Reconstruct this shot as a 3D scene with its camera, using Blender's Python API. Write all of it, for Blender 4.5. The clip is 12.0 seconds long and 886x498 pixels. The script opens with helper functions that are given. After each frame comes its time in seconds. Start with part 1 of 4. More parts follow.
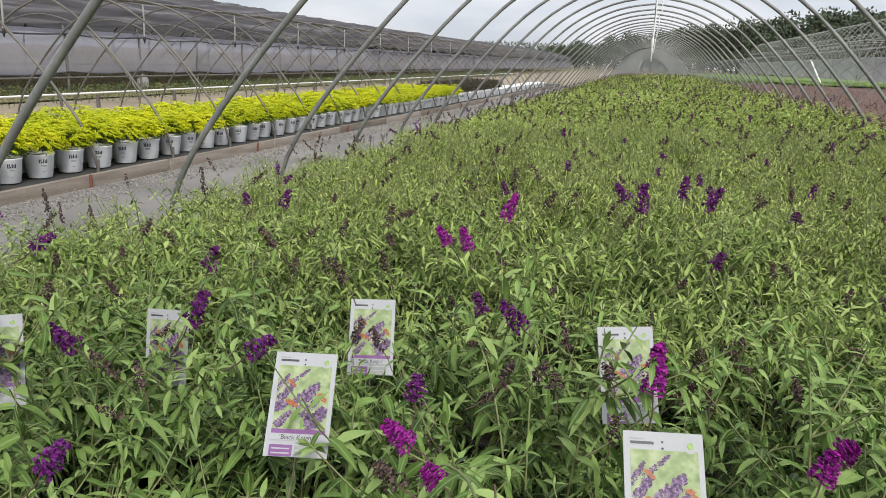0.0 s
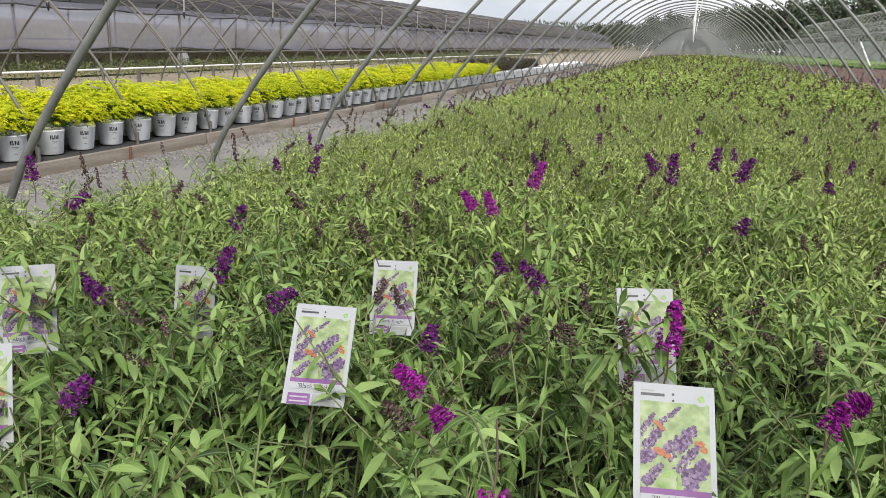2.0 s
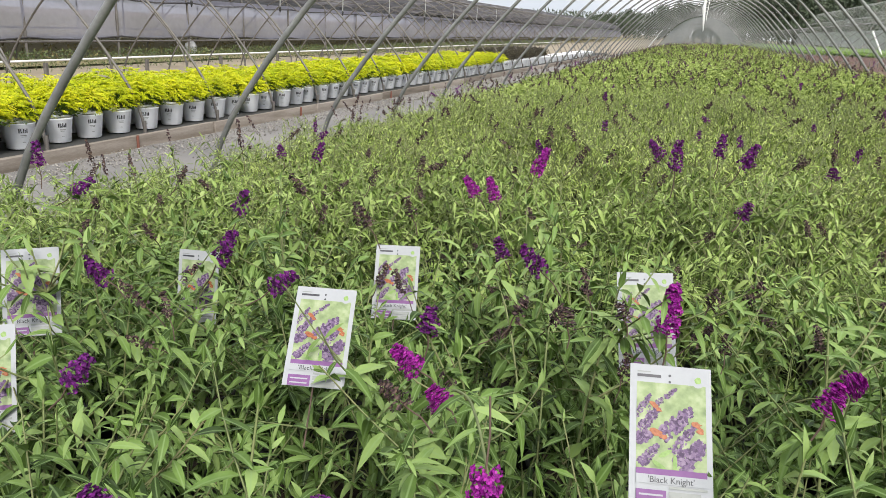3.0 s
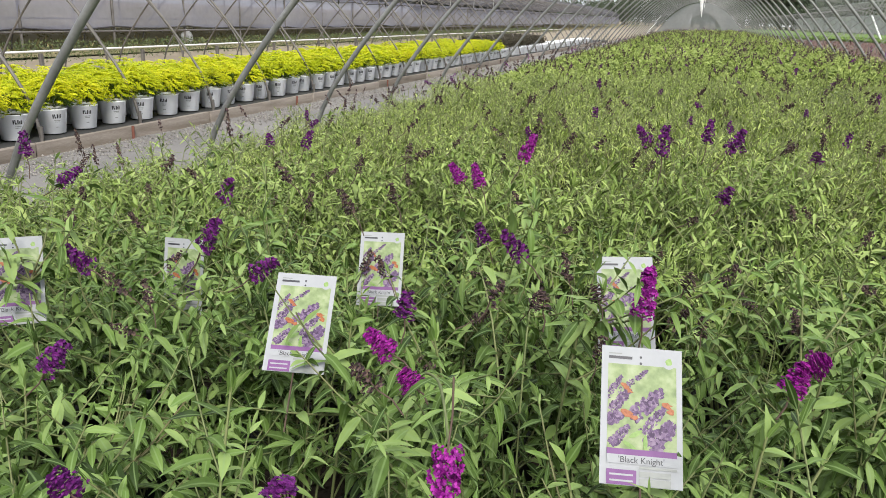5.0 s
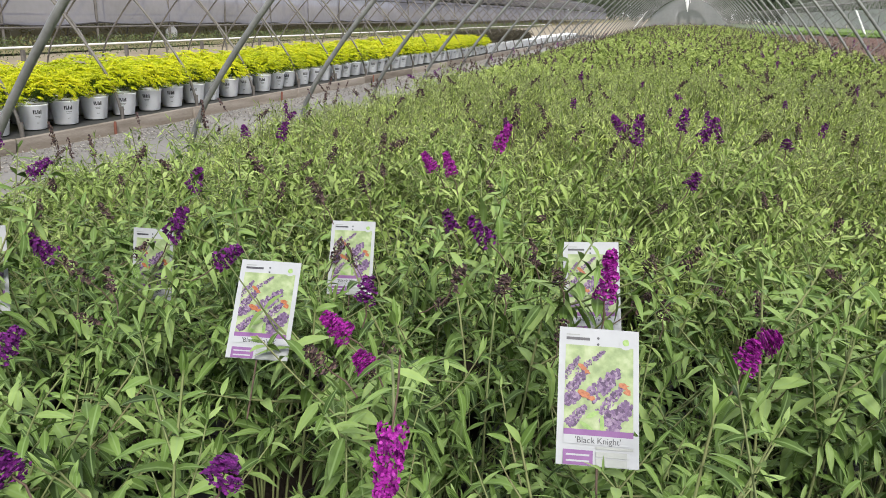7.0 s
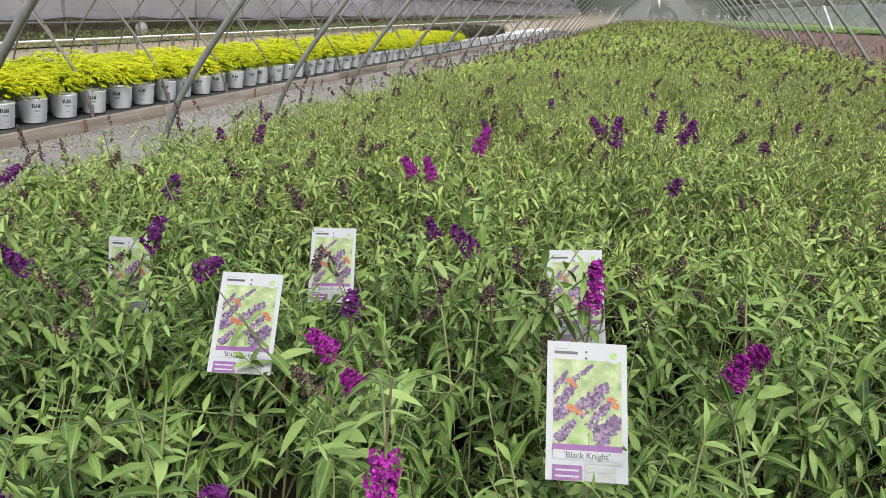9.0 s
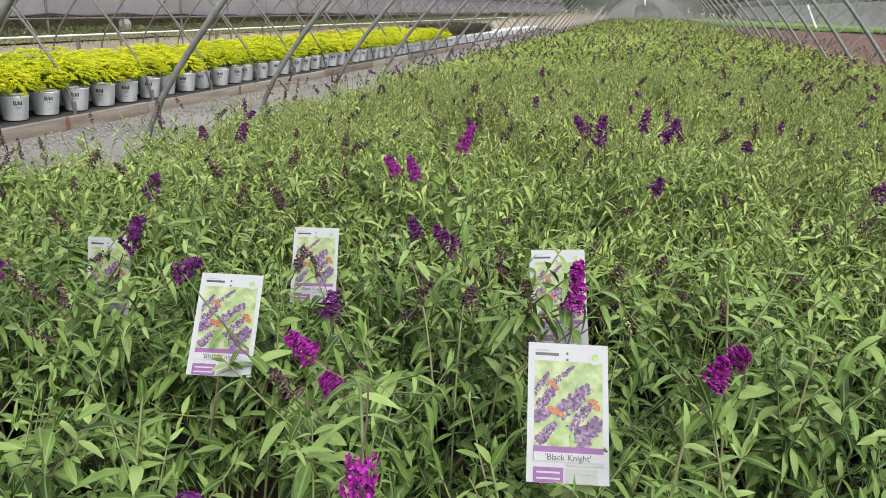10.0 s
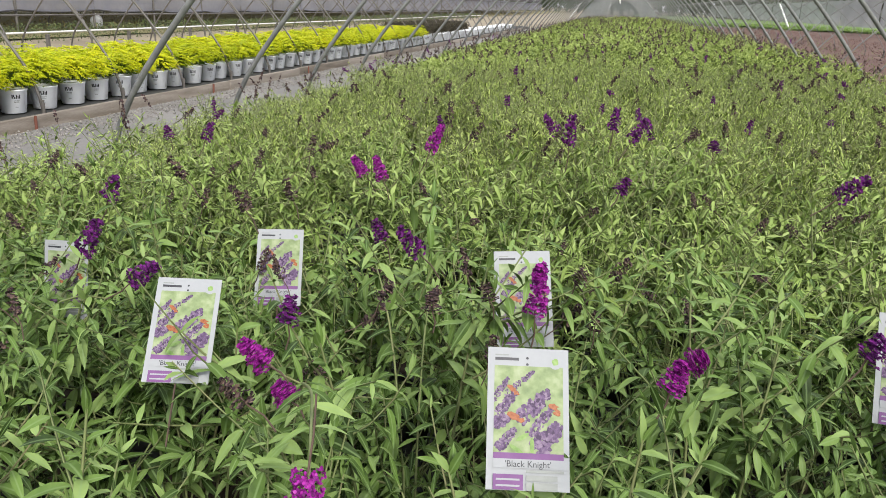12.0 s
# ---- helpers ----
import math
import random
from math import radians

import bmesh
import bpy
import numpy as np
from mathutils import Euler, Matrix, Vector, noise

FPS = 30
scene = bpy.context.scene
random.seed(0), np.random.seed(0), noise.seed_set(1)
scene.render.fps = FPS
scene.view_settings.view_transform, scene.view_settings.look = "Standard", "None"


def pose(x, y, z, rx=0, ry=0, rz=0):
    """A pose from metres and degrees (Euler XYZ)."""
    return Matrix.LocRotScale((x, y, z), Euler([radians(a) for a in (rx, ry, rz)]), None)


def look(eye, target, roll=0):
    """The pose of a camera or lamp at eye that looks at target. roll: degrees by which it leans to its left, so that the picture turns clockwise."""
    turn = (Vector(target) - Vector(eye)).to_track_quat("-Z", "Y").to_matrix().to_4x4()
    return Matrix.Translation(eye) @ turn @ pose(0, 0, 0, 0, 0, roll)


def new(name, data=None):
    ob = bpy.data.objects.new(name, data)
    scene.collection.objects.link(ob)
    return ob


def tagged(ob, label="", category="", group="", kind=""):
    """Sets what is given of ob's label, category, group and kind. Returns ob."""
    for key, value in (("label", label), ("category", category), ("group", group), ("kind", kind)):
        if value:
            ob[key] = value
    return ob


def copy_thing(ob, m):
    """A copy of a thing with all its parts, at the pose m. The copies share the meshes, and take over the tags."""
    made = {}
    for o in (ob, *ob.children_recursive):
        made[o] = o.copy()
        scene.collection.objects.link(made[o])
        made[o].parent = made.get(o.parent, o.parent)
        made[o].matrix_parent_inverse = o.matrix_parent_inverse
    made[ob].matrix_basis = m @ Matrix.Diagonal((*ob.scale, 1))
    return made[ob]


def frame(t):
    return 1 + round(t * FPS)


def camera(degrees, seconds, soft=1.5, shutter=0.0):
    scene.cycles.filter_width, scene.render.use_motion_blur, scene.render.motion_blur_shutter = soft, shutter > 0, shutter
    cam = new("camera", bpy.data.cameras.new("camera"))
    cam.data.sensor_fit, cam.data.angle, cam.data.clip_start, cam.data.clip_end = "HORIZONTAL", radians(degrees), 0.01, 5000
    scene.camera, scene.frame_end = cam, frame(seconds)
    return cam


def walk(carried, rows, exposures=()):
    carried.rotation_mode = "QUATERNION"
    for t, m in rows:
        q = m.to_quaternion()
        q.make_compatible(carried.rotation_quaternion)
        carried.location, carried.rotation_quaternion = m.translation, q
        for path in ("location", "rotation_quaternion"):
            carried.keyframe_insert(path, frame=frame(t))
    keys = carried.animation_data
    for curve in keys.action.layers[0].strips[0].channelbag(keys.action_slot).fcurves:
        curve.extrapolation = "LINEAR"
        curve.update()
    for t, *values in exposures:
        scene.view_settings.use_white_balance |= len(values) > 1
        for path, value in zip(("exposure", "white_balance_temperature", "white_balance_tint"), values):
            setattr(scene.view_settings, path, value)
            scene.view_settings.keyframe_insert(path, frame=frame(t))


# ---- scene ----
cam = camera(61.0, 12.0, soft=0.85)
PATH = [
    (0, (0.004, 0.012, 1.194), (-0.481, 1.89, 0.704), 2.2),
    (0.5, (0.008, 0.01, 1.185), (-0.507, 1.875, 0.681), 2.2),
    (1, (0.016, 0.009, 1.175), (-0.521, 1.865, 0.658), 2.3),
    (1.5, (0.026, 0.009, 1.167), (-0.527, 1.856, 0.636), 2.5),
    (2, (0.03, 0.004, 1.163), (-0.536, 1.843, 0.62), 2.6),
    (2.5, (0.035, 0.0, 1.157), (-0.543, 1.832, 0.6), 2.6),
    (3, (0.042, 0.003, 1.155), (-0.54, 1.83, 0.585), 2.6),
    (5, (0.072, 0.006, 1.153), (-0.505, 1.825, 0.555), 2.2),
    (5.5, (0.08, 0.006, 1.15), (-0.489, 1.826, 0.548), 2.2),
    (6, (0.09, 0.007, 1.144), (-0.472, 1.829, 0.541), 2.2),
    (6.5, (0.099, 0.011, 1.138), (-0.455, 1.835, 0.533), 2.2),
    (7, (0.106, 0.015, 1.139), (-0.442, 1.841, 0.532), 2.1),
    (9, (0.09, 0.025, 1.156), (-0.394, 1.865, 0.54), 2.2),
    (9.5, (0.09, 0.031, 1.156), (-0.376, 1.876, 0.538), 2.3),
    (10, (0.095, 0.034, 1.158), (-0.355, 1.881, 0.537), 2.4),
    (10.5, (0.106, 0.04, 1.163), (-0.33, 1.89, 0.54), 2.4),
    (11, (0.114, 0.043, 1.161), (-0.307, 1.897, 0.539), 2.6),
    (11.5, (0.114, 0.045, 1.161), (-0.292, 1.902, 0.539), 2.6),
    (12, (0.112, 0.055, 1.16), (-0.281, 1.914, 0.536), 2.6),
]
EXPOSURES = [(0, 0.14), (1.0, 0.10), (1.6, 0.14), (2.2, 0.31), (3, 0.41), (5, 0.38), (7, 0.42), (9, 0.42), (10.5, 0.38), (12, 0.34)]
walk(cam, [(t, look(eye, target, roll)) for t, eye, target, roll in PATH], EXPOSURES)

# ---- world and light ----
world = bpy.data.worlds.new("sky")
scene.world = world
world.use_nodes = True
wn, wl = world.node_tree.nodes, world.node_tree.links
wn.clear()
w_out = wn.new("ShaderNodeOutputWorld")
w_bg = wn.new("ShaderNodeBackground")
w_sky = wn.new("ShaderNodeTexSky")
w_sky.sky_type = "NISHITA"
w_sky.sun_disc = False
w_sky.sun_elevation = radians(41)
w_sky.sun_rotation = radians(148)
w_co = wn.new("ShaderNodeTexCoord")
w_sep = wn.new("ShaderNodeSeparateXYZ")
w_grad = wn.new("ShaderNodeValToRGB")
w_noise = wn.new("ShaderNodeTexNoise")
w_map = wn.new("ShaderNodeMapping")
w_cl = wn.new("ShaderNodeMixRGB")
w_mix = wn.new("ShaderNodeMixRGB")
w_scale = wn.new("ShaderNodeMixRGB")
w_map.inputs["Scale"].default_value = (3, 3, 9)
w_noise.inputs["Scale"].default_value = 1.6
w_noise.inputs["Detail"].default_value = 6
e = w_grad.color_ramp.elements
e[0].position, e[0].color = 0.0, (0.84, 0.87, 0.93, 1)
e[1].position, e[1].color = 0.75, (1.42, 1.44, 1.50, 1)
m_el = w_grad.color_ramp.elements.new(0.14)
m_el.color = (0.78, 0.84, 0.94, 1)
wl.new(w_co.outputs["Generated"], w_sep.inputs[0])
wl.new(w_sep.outputs["Z"], w_grad.inputs["Fac"])
wl.new(w_co.outputs["Generated"], w_map.inputs[0])
wl.new(w_map.outputs[0], w_noise.inputs["Vector"])
w_r = wn.new("ShaderNodeValToRGB")
w_r.color_ramp.elements[0].position, w_r.color_ramp.elements[0].color = 0.38, (0.84, 0.86, 0.90, 1)
w_r.color_ramp.elements[1].position, w_r.color_ramp.elements[1].color = 0.66, (1.22, 1.17, 1.14, 1)
wl.new(w_noise.outputs["Fac"], w_r.inputs["Fac"])
w_cl.blend_type = "MULTIPLY"
w_cl.inputs[0].default_value = 1.0
wl.new(w_grad.outputs[0], w_cl.inputs[1])
wl.new(w_r.outputs[0], w_cl.inputs[2])
w_scale.blend_type = "MULTIPLY"
w_scale.inputs[0].default_value = 1.0
w_scale.inputs[2].default_value = (0.1, 0.1, 0.1, 1)
wl.new(w_sky.outputs[0], w_scale.inputs[1])
w_mix.inputs[0].default_value = 0.88
wl.new(w_scale.outputs[0], w_mix.inputs[1])
wl.new(w_cl.outputs[0], w_mix.inputs[2])
wl.new(w_mix.outputs[0], w_bg.inputs["Color"])
w_bg.inputs["Strength"].default_value = 0.86
wl.new(w_bg.outputs[0], w_out.inputs[0])
sun = new("sun", bpy.data.lights.new("sun", "SUN"))
sun.data.energy, sun.data.angle, sun.data.color = 3.2, radians(14), (1.0, 0.96, 0.9)
sun.matrix_world = look((5, -8, 8.2), (0, 0, 0))


# ---- materials ----
def mat(name, colors, rough=0.7, metal=0.0, scale=8.0, bump=0.15, fine=60.0, translucent=0.0, island=0.0, per_object=0.0, midrib=None, spec=0.4, stretch=(1, 1, 1), see=0.0):
    """A node material: two noise scales blend the colours; island / per_object vary the value of each piece."""
    m = bpy.data.materials.new(name)
    m.use_nodes = True
    nt = m.node_tree
    n, l = nt.nodes, nt.links
    bsdf = n["Principled BSDF"]
    co = n.new("ShaderNodeTexCoord")
    mp = n.new("ShaderNodeMapping")
    mp.inputs["Scale"].default_value = stretch
    l.new(co.outputs["Object"], mp.inputs[0])
    big = n.new("ShaderNodeTexNoise")
    big.inputs["Scale"].default_value, big.inputs["Detail"].default_value = scale, 5
    small = n.new("ShaderNodeTexNoise")
    small.inputs["Scale"].default_value, small.inputs["Detail"].default_value = fine, 3
    l.new(mp.outputs[0], big.inputs["Vector"])
    l.new(mp.outputs[0], small.inputs["Vector"])
    mixn = n.new("ShaderNodeMath")
    mixn.operation = "MULTIPLY_ADD"
    l.new(small.outputs["Fac"], mixn.inputs[0])
    mixn.inputs[1].default_value = 0.45
    off = n.new("ShaderNodeMath")
    off.operation = "MULTIPLY_ADD"
    l.new(big.outputs["Fac"], off.inputs[0])
    off.inputs[1].default_value, off.inputs[2].default_value = 1.1, -0.27
    l.new(off.outputs[0], mixn.inputs[2])
    fac = mixn.outputs[0]
    geo, info = n.new("ShaderNodeNewGeometry"), n.new("ShaderNodeObjectInfo")
    for amount, out in ((island, geo.outputs["Random Per Island"]), (per_object, info.outputs["Random"])):
        if amount:
            a = n.new("ShaderNodeMath")
            a.operation = "MULTIPLY_ADD"
            l.new(out, a.inputs[0])
            a.inputs[1].default_value = amount
            b = n.new("ShaderNodeMath")
            b.operation = "SUBTRACT"
            l.new(fac, b.inputs[0])
            b.inputs[1].default_value = amount / 2
            l.new(b.outputs[0], a.inputs[2])
            fac = a.outputs[0]
    ramp = n.new("ShaderNodeValToRGB")
    els = ramp.color_ramp.elements
    while len(els) < len(colors):
        els.new(0.5)
    for k, c in enumerate(colors):
        els[k].position = 0.15 + 0.7 * k / max(1, len(colors) - 1)
        els[k].color = (*c, 1)
    l.new(fac, ramp.inputs["Fac"])
    color = ramp.outputs[0]
    if midrib:
        uv = n.new("ShaderNodeUVMap")
        sp = n.new("ShaderNodeSeparateXYZ")
        l.new(uv.outputs[0], sp.inputs[0])
        d1 = n.new("ShaderNodeMath")
        d1.operation = "SUBTRACT"
        l.new(sp.outputs["X"], d1.inputs[0])
        d1.inputs[1].default_value = 0.5
        d2 = n.new("ShaderNodeMath")
        d2.operation = "ABSOLUTE"
        l.new(d1.outputs[0], d2.inputs[0])
        d3 = n.new("ShaderNodeMapRange")
        l.new(d2.outputs[0], d3.inputs["Value"])
        d3.inputs["From Min"].default_value, d3.inputs["From Max"].default_value = 0.03, 0.11
        d3.inputs["To Min"].default_value, d3.inputs["To Max"].default_value = 0.55, 0.0
        rib = n.new("ShaderNodeMixRGB")
        l.new(d3.outputs[0], rib.inputs[0])
        l.new(color, rib.inputs[1])
        rib.inputs[2].default_value = (*midrib, 1)
        color = rib.outputs[0]
    l.new(color, bsdf.inputs["Base Color"])
    bsdf.inputs["Roughness"].default_value = rough
    bsdf.inputs["Metallic"].default_value = metal
    bsdf.inputs["Specular IOR Level"].default_value = spec
    if bump:
        bp = n.new("ShaderNodeBump")
        bp.inputs["Strength"].default_value, bp.inputs["Distance"].default_value = bump, 0.01
        l.new(mixn.outputs[0], bp.inputs["Height"])
        l.new(bp.outputs[0], bsdf.inputs["Normal"])
    last = bsdf.outputs[0]
    if translucent:
        tr = n.new("ShaderNodeBsdfTranslucent")
        l.new(color, tr.inputs["Color"])
        mx = n.new("ShaderNodeMixShader")
        mx.inputs[0].default_value = translucent
        l.new(last, mx.inputs[1])
        l.new(tr.outputs[0], mx.inputs[2])
        last = mx.outputs[0]
    if see:
        tp = n.new("ShaderNodeBsdfTransparent")
        mx = n.new("ShaderNodeMixShader")
        mx.inputs[0].default_value = see
        l.new(last, mx.inputs[1])
        l.new(tp.outputs[0], mx.inputs[2])
        last = mx.outputs[0]
    l.new(last, n["Material Output"].inputs[0])
    return m


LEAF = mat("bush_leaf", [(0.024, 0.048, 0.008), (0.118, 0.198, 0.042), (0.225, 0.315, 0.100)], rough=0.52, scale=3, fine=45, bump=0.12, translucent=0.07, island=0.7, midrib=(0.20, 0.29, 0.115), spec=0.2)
# Same bush leaf for bushes farther off, made paler by distance in the colour.
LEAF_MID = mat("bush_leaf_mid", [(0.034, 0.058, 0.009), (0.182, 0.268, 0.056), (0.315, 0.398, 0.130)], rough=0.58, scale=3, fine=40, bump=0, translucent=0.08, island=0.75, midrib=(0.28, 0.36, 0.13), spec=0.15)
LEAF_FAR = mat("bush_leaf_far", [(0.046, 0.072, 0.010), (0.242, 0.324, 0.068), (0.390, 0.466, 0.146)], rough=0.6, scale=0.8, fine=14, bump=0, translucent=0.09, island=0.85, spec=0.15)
STEM = mat("bush_stem", [(0.09, 0.115, 0.042), (0.185, 0.22, 0.085), (0.16, 0.135, 0.07)], rough=0.7, scale=5, fine=40, bump=0.1)
STALK = mat("dry_stalk", [(0.05, 0.035, 0.025), (0.11, 0.07, 0.05)], rough=0.8, scale=20, fine=90, bump=0.1)
BRIGHT = mat("magenta_floret", [(0.10, 0.006, 0.095), (0.30, 0.018, 0.27), (0.48, 0.045, 0.41)], rough=0.5, scale=60, fine=300, bump=0, translucent=0.25, island=0.5, spec=0.25)
VIOLET = mat("violet_floret", [(0.035, 0.006, 0.045), (0.11, 0.014, 0.13), (0.24, 0.03, 0.26)], rough=0.6, scale=60, fine=300, bump=0, translucent=0.25, island=0.5, spec=0.25)
FADED = mat("faded_floret", [(0.022, 0.014, 0.015), (0.060, 0.032, 0.040), (0.14, 0.095, 0.070)], rough=0.85, scale=60, fine=300, bump=0, island=0.8)
GOLD = mat("golden_leaf", [(0.16, 0.26, 0.006), (0.48, 0.53, 0.010), (0.70, 0.65, 0.015)], rough=0.55, scale=5, fine=30, bump=0, translucent=0.28, island=0.3, per_object=0.2, spec=0.2)
# Inner leaves: greener, with the mound's inside shade put into a darker colour.
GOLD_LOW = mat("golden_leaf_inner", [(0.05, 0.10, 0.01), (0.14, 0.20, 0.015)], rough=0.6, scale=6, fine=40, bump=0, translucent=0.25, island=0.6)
DARKLEAF = mat("dark_leaf", [(0.018, 0.02, 0.012), (0.045, 0.035, 0.02), (0.06, 0.055, 0.025)], rough=0.6, scale=6, fine=40, bump=0, island=0.6)
MEADOWLEAF = mat("meadow_leaf", [(0.07, 0.13, 0.025), (0.13, 0.21, 0.045), (0.20, 0.28, 0.07)], rough=0.7, scale=0.3, fine=3, bump=0, translucent=0.1, island=0.6)
HEDGE = mat("hedge_leaf", [(0.03, 0.05, 0.015), (0.07, 0.10, 0.03), (0.13, 0.15, 0.05)], rough=0.6, scale=2, fine=14, bump=0, island=0.6)
# Distance haze is mixed into the treeline's leaf colour as a lighter grey-green.
TREELEAF_HAZED = mat("hazed_tree_leaf", [(0.030, 0.044, 0.026), (0.055, 0.074, 0.042), (0.09, 0.112, 0.066)], rough=0.7, scale=0.3, fine=2, bump=0, island=0.6)
BARK = mat("bark", [(0.05, 0.04, 0.03), (0.11, 0.09, 0.07)], rough=0.9, scale=2, fine=12, bump=0.4)
STEEL = mat("galvanised_steel", [(0.105, 0.108, 0.102), (0.18, 0.183, 0.175), (0.28, 0.283, 0.275)], rough=0.5, metal=0.3, scale=2.5, fine=30, bump=0.06, spec=0.35)
STEEL_PALE = mat("pale_steel", [(0.24, 0.245, 0.24), (0.38, 0.38, 0.37)], rough=0.5, metal=0.2, scale=2.5, fine=30, bump=0.05)
STEEL_DARK = mat("weathered_steel", [(0.07, 0.065, 0.058), (0.13, 0.12, 0.11), (0.19, 0.175, 0.16)], rough=0.6, metal=0.3, scale=3, fine=30, bump=0.06)
WHITEPVC = mat("white_pipe", [(0.62, 0.62, 0.60), (0.80, 0.80, 0.79)], rough=0.4, scale=3, fine=30, bump=0.03)
POTWHITE = mat("white_pot", [(0.80, 0.83, 0.87), (0.88, 0.90, 0.93), (0.92, 0.93, 0.95)], rough=0.4, scale=7, fine=50, bump=0.05, per_object=0.2)
POTBLACK = mat("black_pot", [(0.012, 0.012, 0.012), (0.03, 0.03, 0.03)], rough=0.5, scale=9, fine=60, bump=0.08)
INK = mat("dark_print", [(0.02, 0.02, 0.025), (0.05, 0.05, 0.06)], rough=0.5, scale=40, fine=200, bump=0)
GREYINK = mat("grey_print", [(0.20, 0.215, 0.20), (0.26, 0.275, 0.26)], rough=0.5, scale=40, fine=200, bump=0)
SOIL = mat("potting_soil", [(0.02, 0.014, 0.01), (0.06, 0.042, 0.03)], rough=0.95, scale=20, fine=120, bump=0.5)
CARD = mat("white_card", [(0.31, 0.322, 0.335), (0.36, 0.372, 0.385)], rough=0.5, scale=20, fine=200, bump=0.02, spec=0.15)
PHOTO = mat("green_print", [(0.11, 0.155, 0.075), (0.25, 0.315, 0.155), (0.40, 0.43, 0.29)], rough=0.5, scale=55, fine=150, bump=0, spec=0.15)
PRINTV = mat("violet_print", [(0.06, 0.038, 0.075), (0.135, 0.085, 0.165), (0.25, 0.19, 0.26)], rough=0.5, scale=220, fine=900, bump=0, spec=0.15, island=0.8)
PRINTO = mat("orange_print", [(0.20, 0.06, 0.03), (0.42, 0.17, 0.08)], rough=0.4, scale=400, fine=1500, bump=0, spec=0.1)
PRINTP = mat("purple_band", [(0.16, 0.07, 0.19), (0.20, 0.095, 0.23)], rough=0.5, scale=60, fine=300, bump=0, spec=0.15)
PRINTG = mat("leafgreen_print", [(0.12, 0.22, 0.06), (0.30, 0.42, 0.15)], rough=0.4, scale=120, fine=500, bump=0, spec=0.1)
WOOD = mat("weathered_board", [(0.12, 0.10, 0.08), (0.20, 0.17, 0.14), (0.30, 0.265, 0.23)], rough=0.85, scale=2.5, fine=30, bump=0.35, stretch=(6, 0.6, 6), per_object=0.5)
PATH_M = mat("packed_path", [(0.11, 0.106, 0.10), (0.17, 0.163, 0.155), (0.235, 0.225, 0.21)], rough=0.95, scale=0.9, fine=55, bump=0.5)
GROUND_M = mat("bare_ground", [(0.16, 0.13, 0.09), (0.25, 0.21, 0.15), (0.30, 0.26, 0.17)], rough=0.95, scale=0.35, fine=6, bump=0.5)
CLOTH = mat("ground_cloth", [(0.025, 0.026, 0.025), (0.06, 0.06, 0.058)], rough=0.85, scale=1.5, fine=80, bump=0.2)
REDSOIL = mat("mulched_soil", [(0.05, 0.026, 0.021), (0.098, 0.052, 0.040), (0.15, 0.10, 0.075)], rough=0.95, scale=0.6, fine=9, bump=0.6)
GRASS_M = mat("meadow", [(0.06, 0.11, 0.02), (0.11, 0.19, 0.035), (0.19, 0.24, 0.06)], rough=0.9, scale=0.12, fine=4, bump=0.4)
FIELD_M = mat("dry_field", [(0.11, 0.115, 0.045), (0.18, 0.155, 0.075), (0.25, 0.215, 0.12)], rough=0.9, scale=0.15, fine=4, bump=0.4)
STONE = mat("gravel_stone", [(0.12, 0.11, 0.10), (0.21, 0.195, 0.175), (0.34, 0.32, 0.29)], rough=0.9, scale=10, fine=60, bump=0.1, island=0.8)
# Stretched noise puts the folds' light and dark streaks into the cloth's colour.
SHADE = mat("shade_cloth", [(0.012, 0.011, 0.013), (0.055, 0.052, 0.056), (0.19, 0.185, 0.19)], rough=0.9, scale=2.6, fine=9, bump=0.3, stretch=(1.6, 0.07, 1.6), see=0.10)
MESHWALL = mat("mesh_wall", [(0.23, 0.23, 0.285), (0.31, 0.31, 0.375)], rough=0.9, scale=0.5, fine=8, bump=0.1, translucent=0.3, see=0.22)
CHIPS = mat("bark_chip", [(0.06, 0.03, 0.025), (0.13, 0.07, 0.055), (0.20, 0.13, 0.10)], rough=0.9, scale=2, fine=20, bump=0, island=0.7)
SCREEN = mat("grey_screen", [(0.34, 0.35, 0.35), (0.46, 0.47, 0.47)], rough=0.9, scale=0.3, fine=4, bump=0.1, translucent=0.6, see=0.45)
# Grey of the added sheet that stands in for haze at the tunnel's end.
END_HAZE = mat("end_cloth", [(0.13, 0.14, 0.135), (0.19, 0.20, 0.195)], rough=0.9, scale=0.8, fine=8, bump=0.1, see=0.3)
DRYWEED = mat("dry_weed", [(0.10, 0.10, 0.035), (0.20, 0.17, 0.07), (0.28, 0.24, 0.11)], rough=0.8, scale=0.5, fine=6, bump=0, island=0.6)
BAG = mat("white_plastic", [(0.65, 0.65, 0.64), (0.82, 0.82, 0.81)], rough=0.5, scale=6, fine=30, bump=0.2)
REDTAPE = mat("red_stake", [(0.13, 0.05, 0.035), (0.20, 0.075, 0.05)], rough=0.7, scale=20, fine=80, bump=0.05)


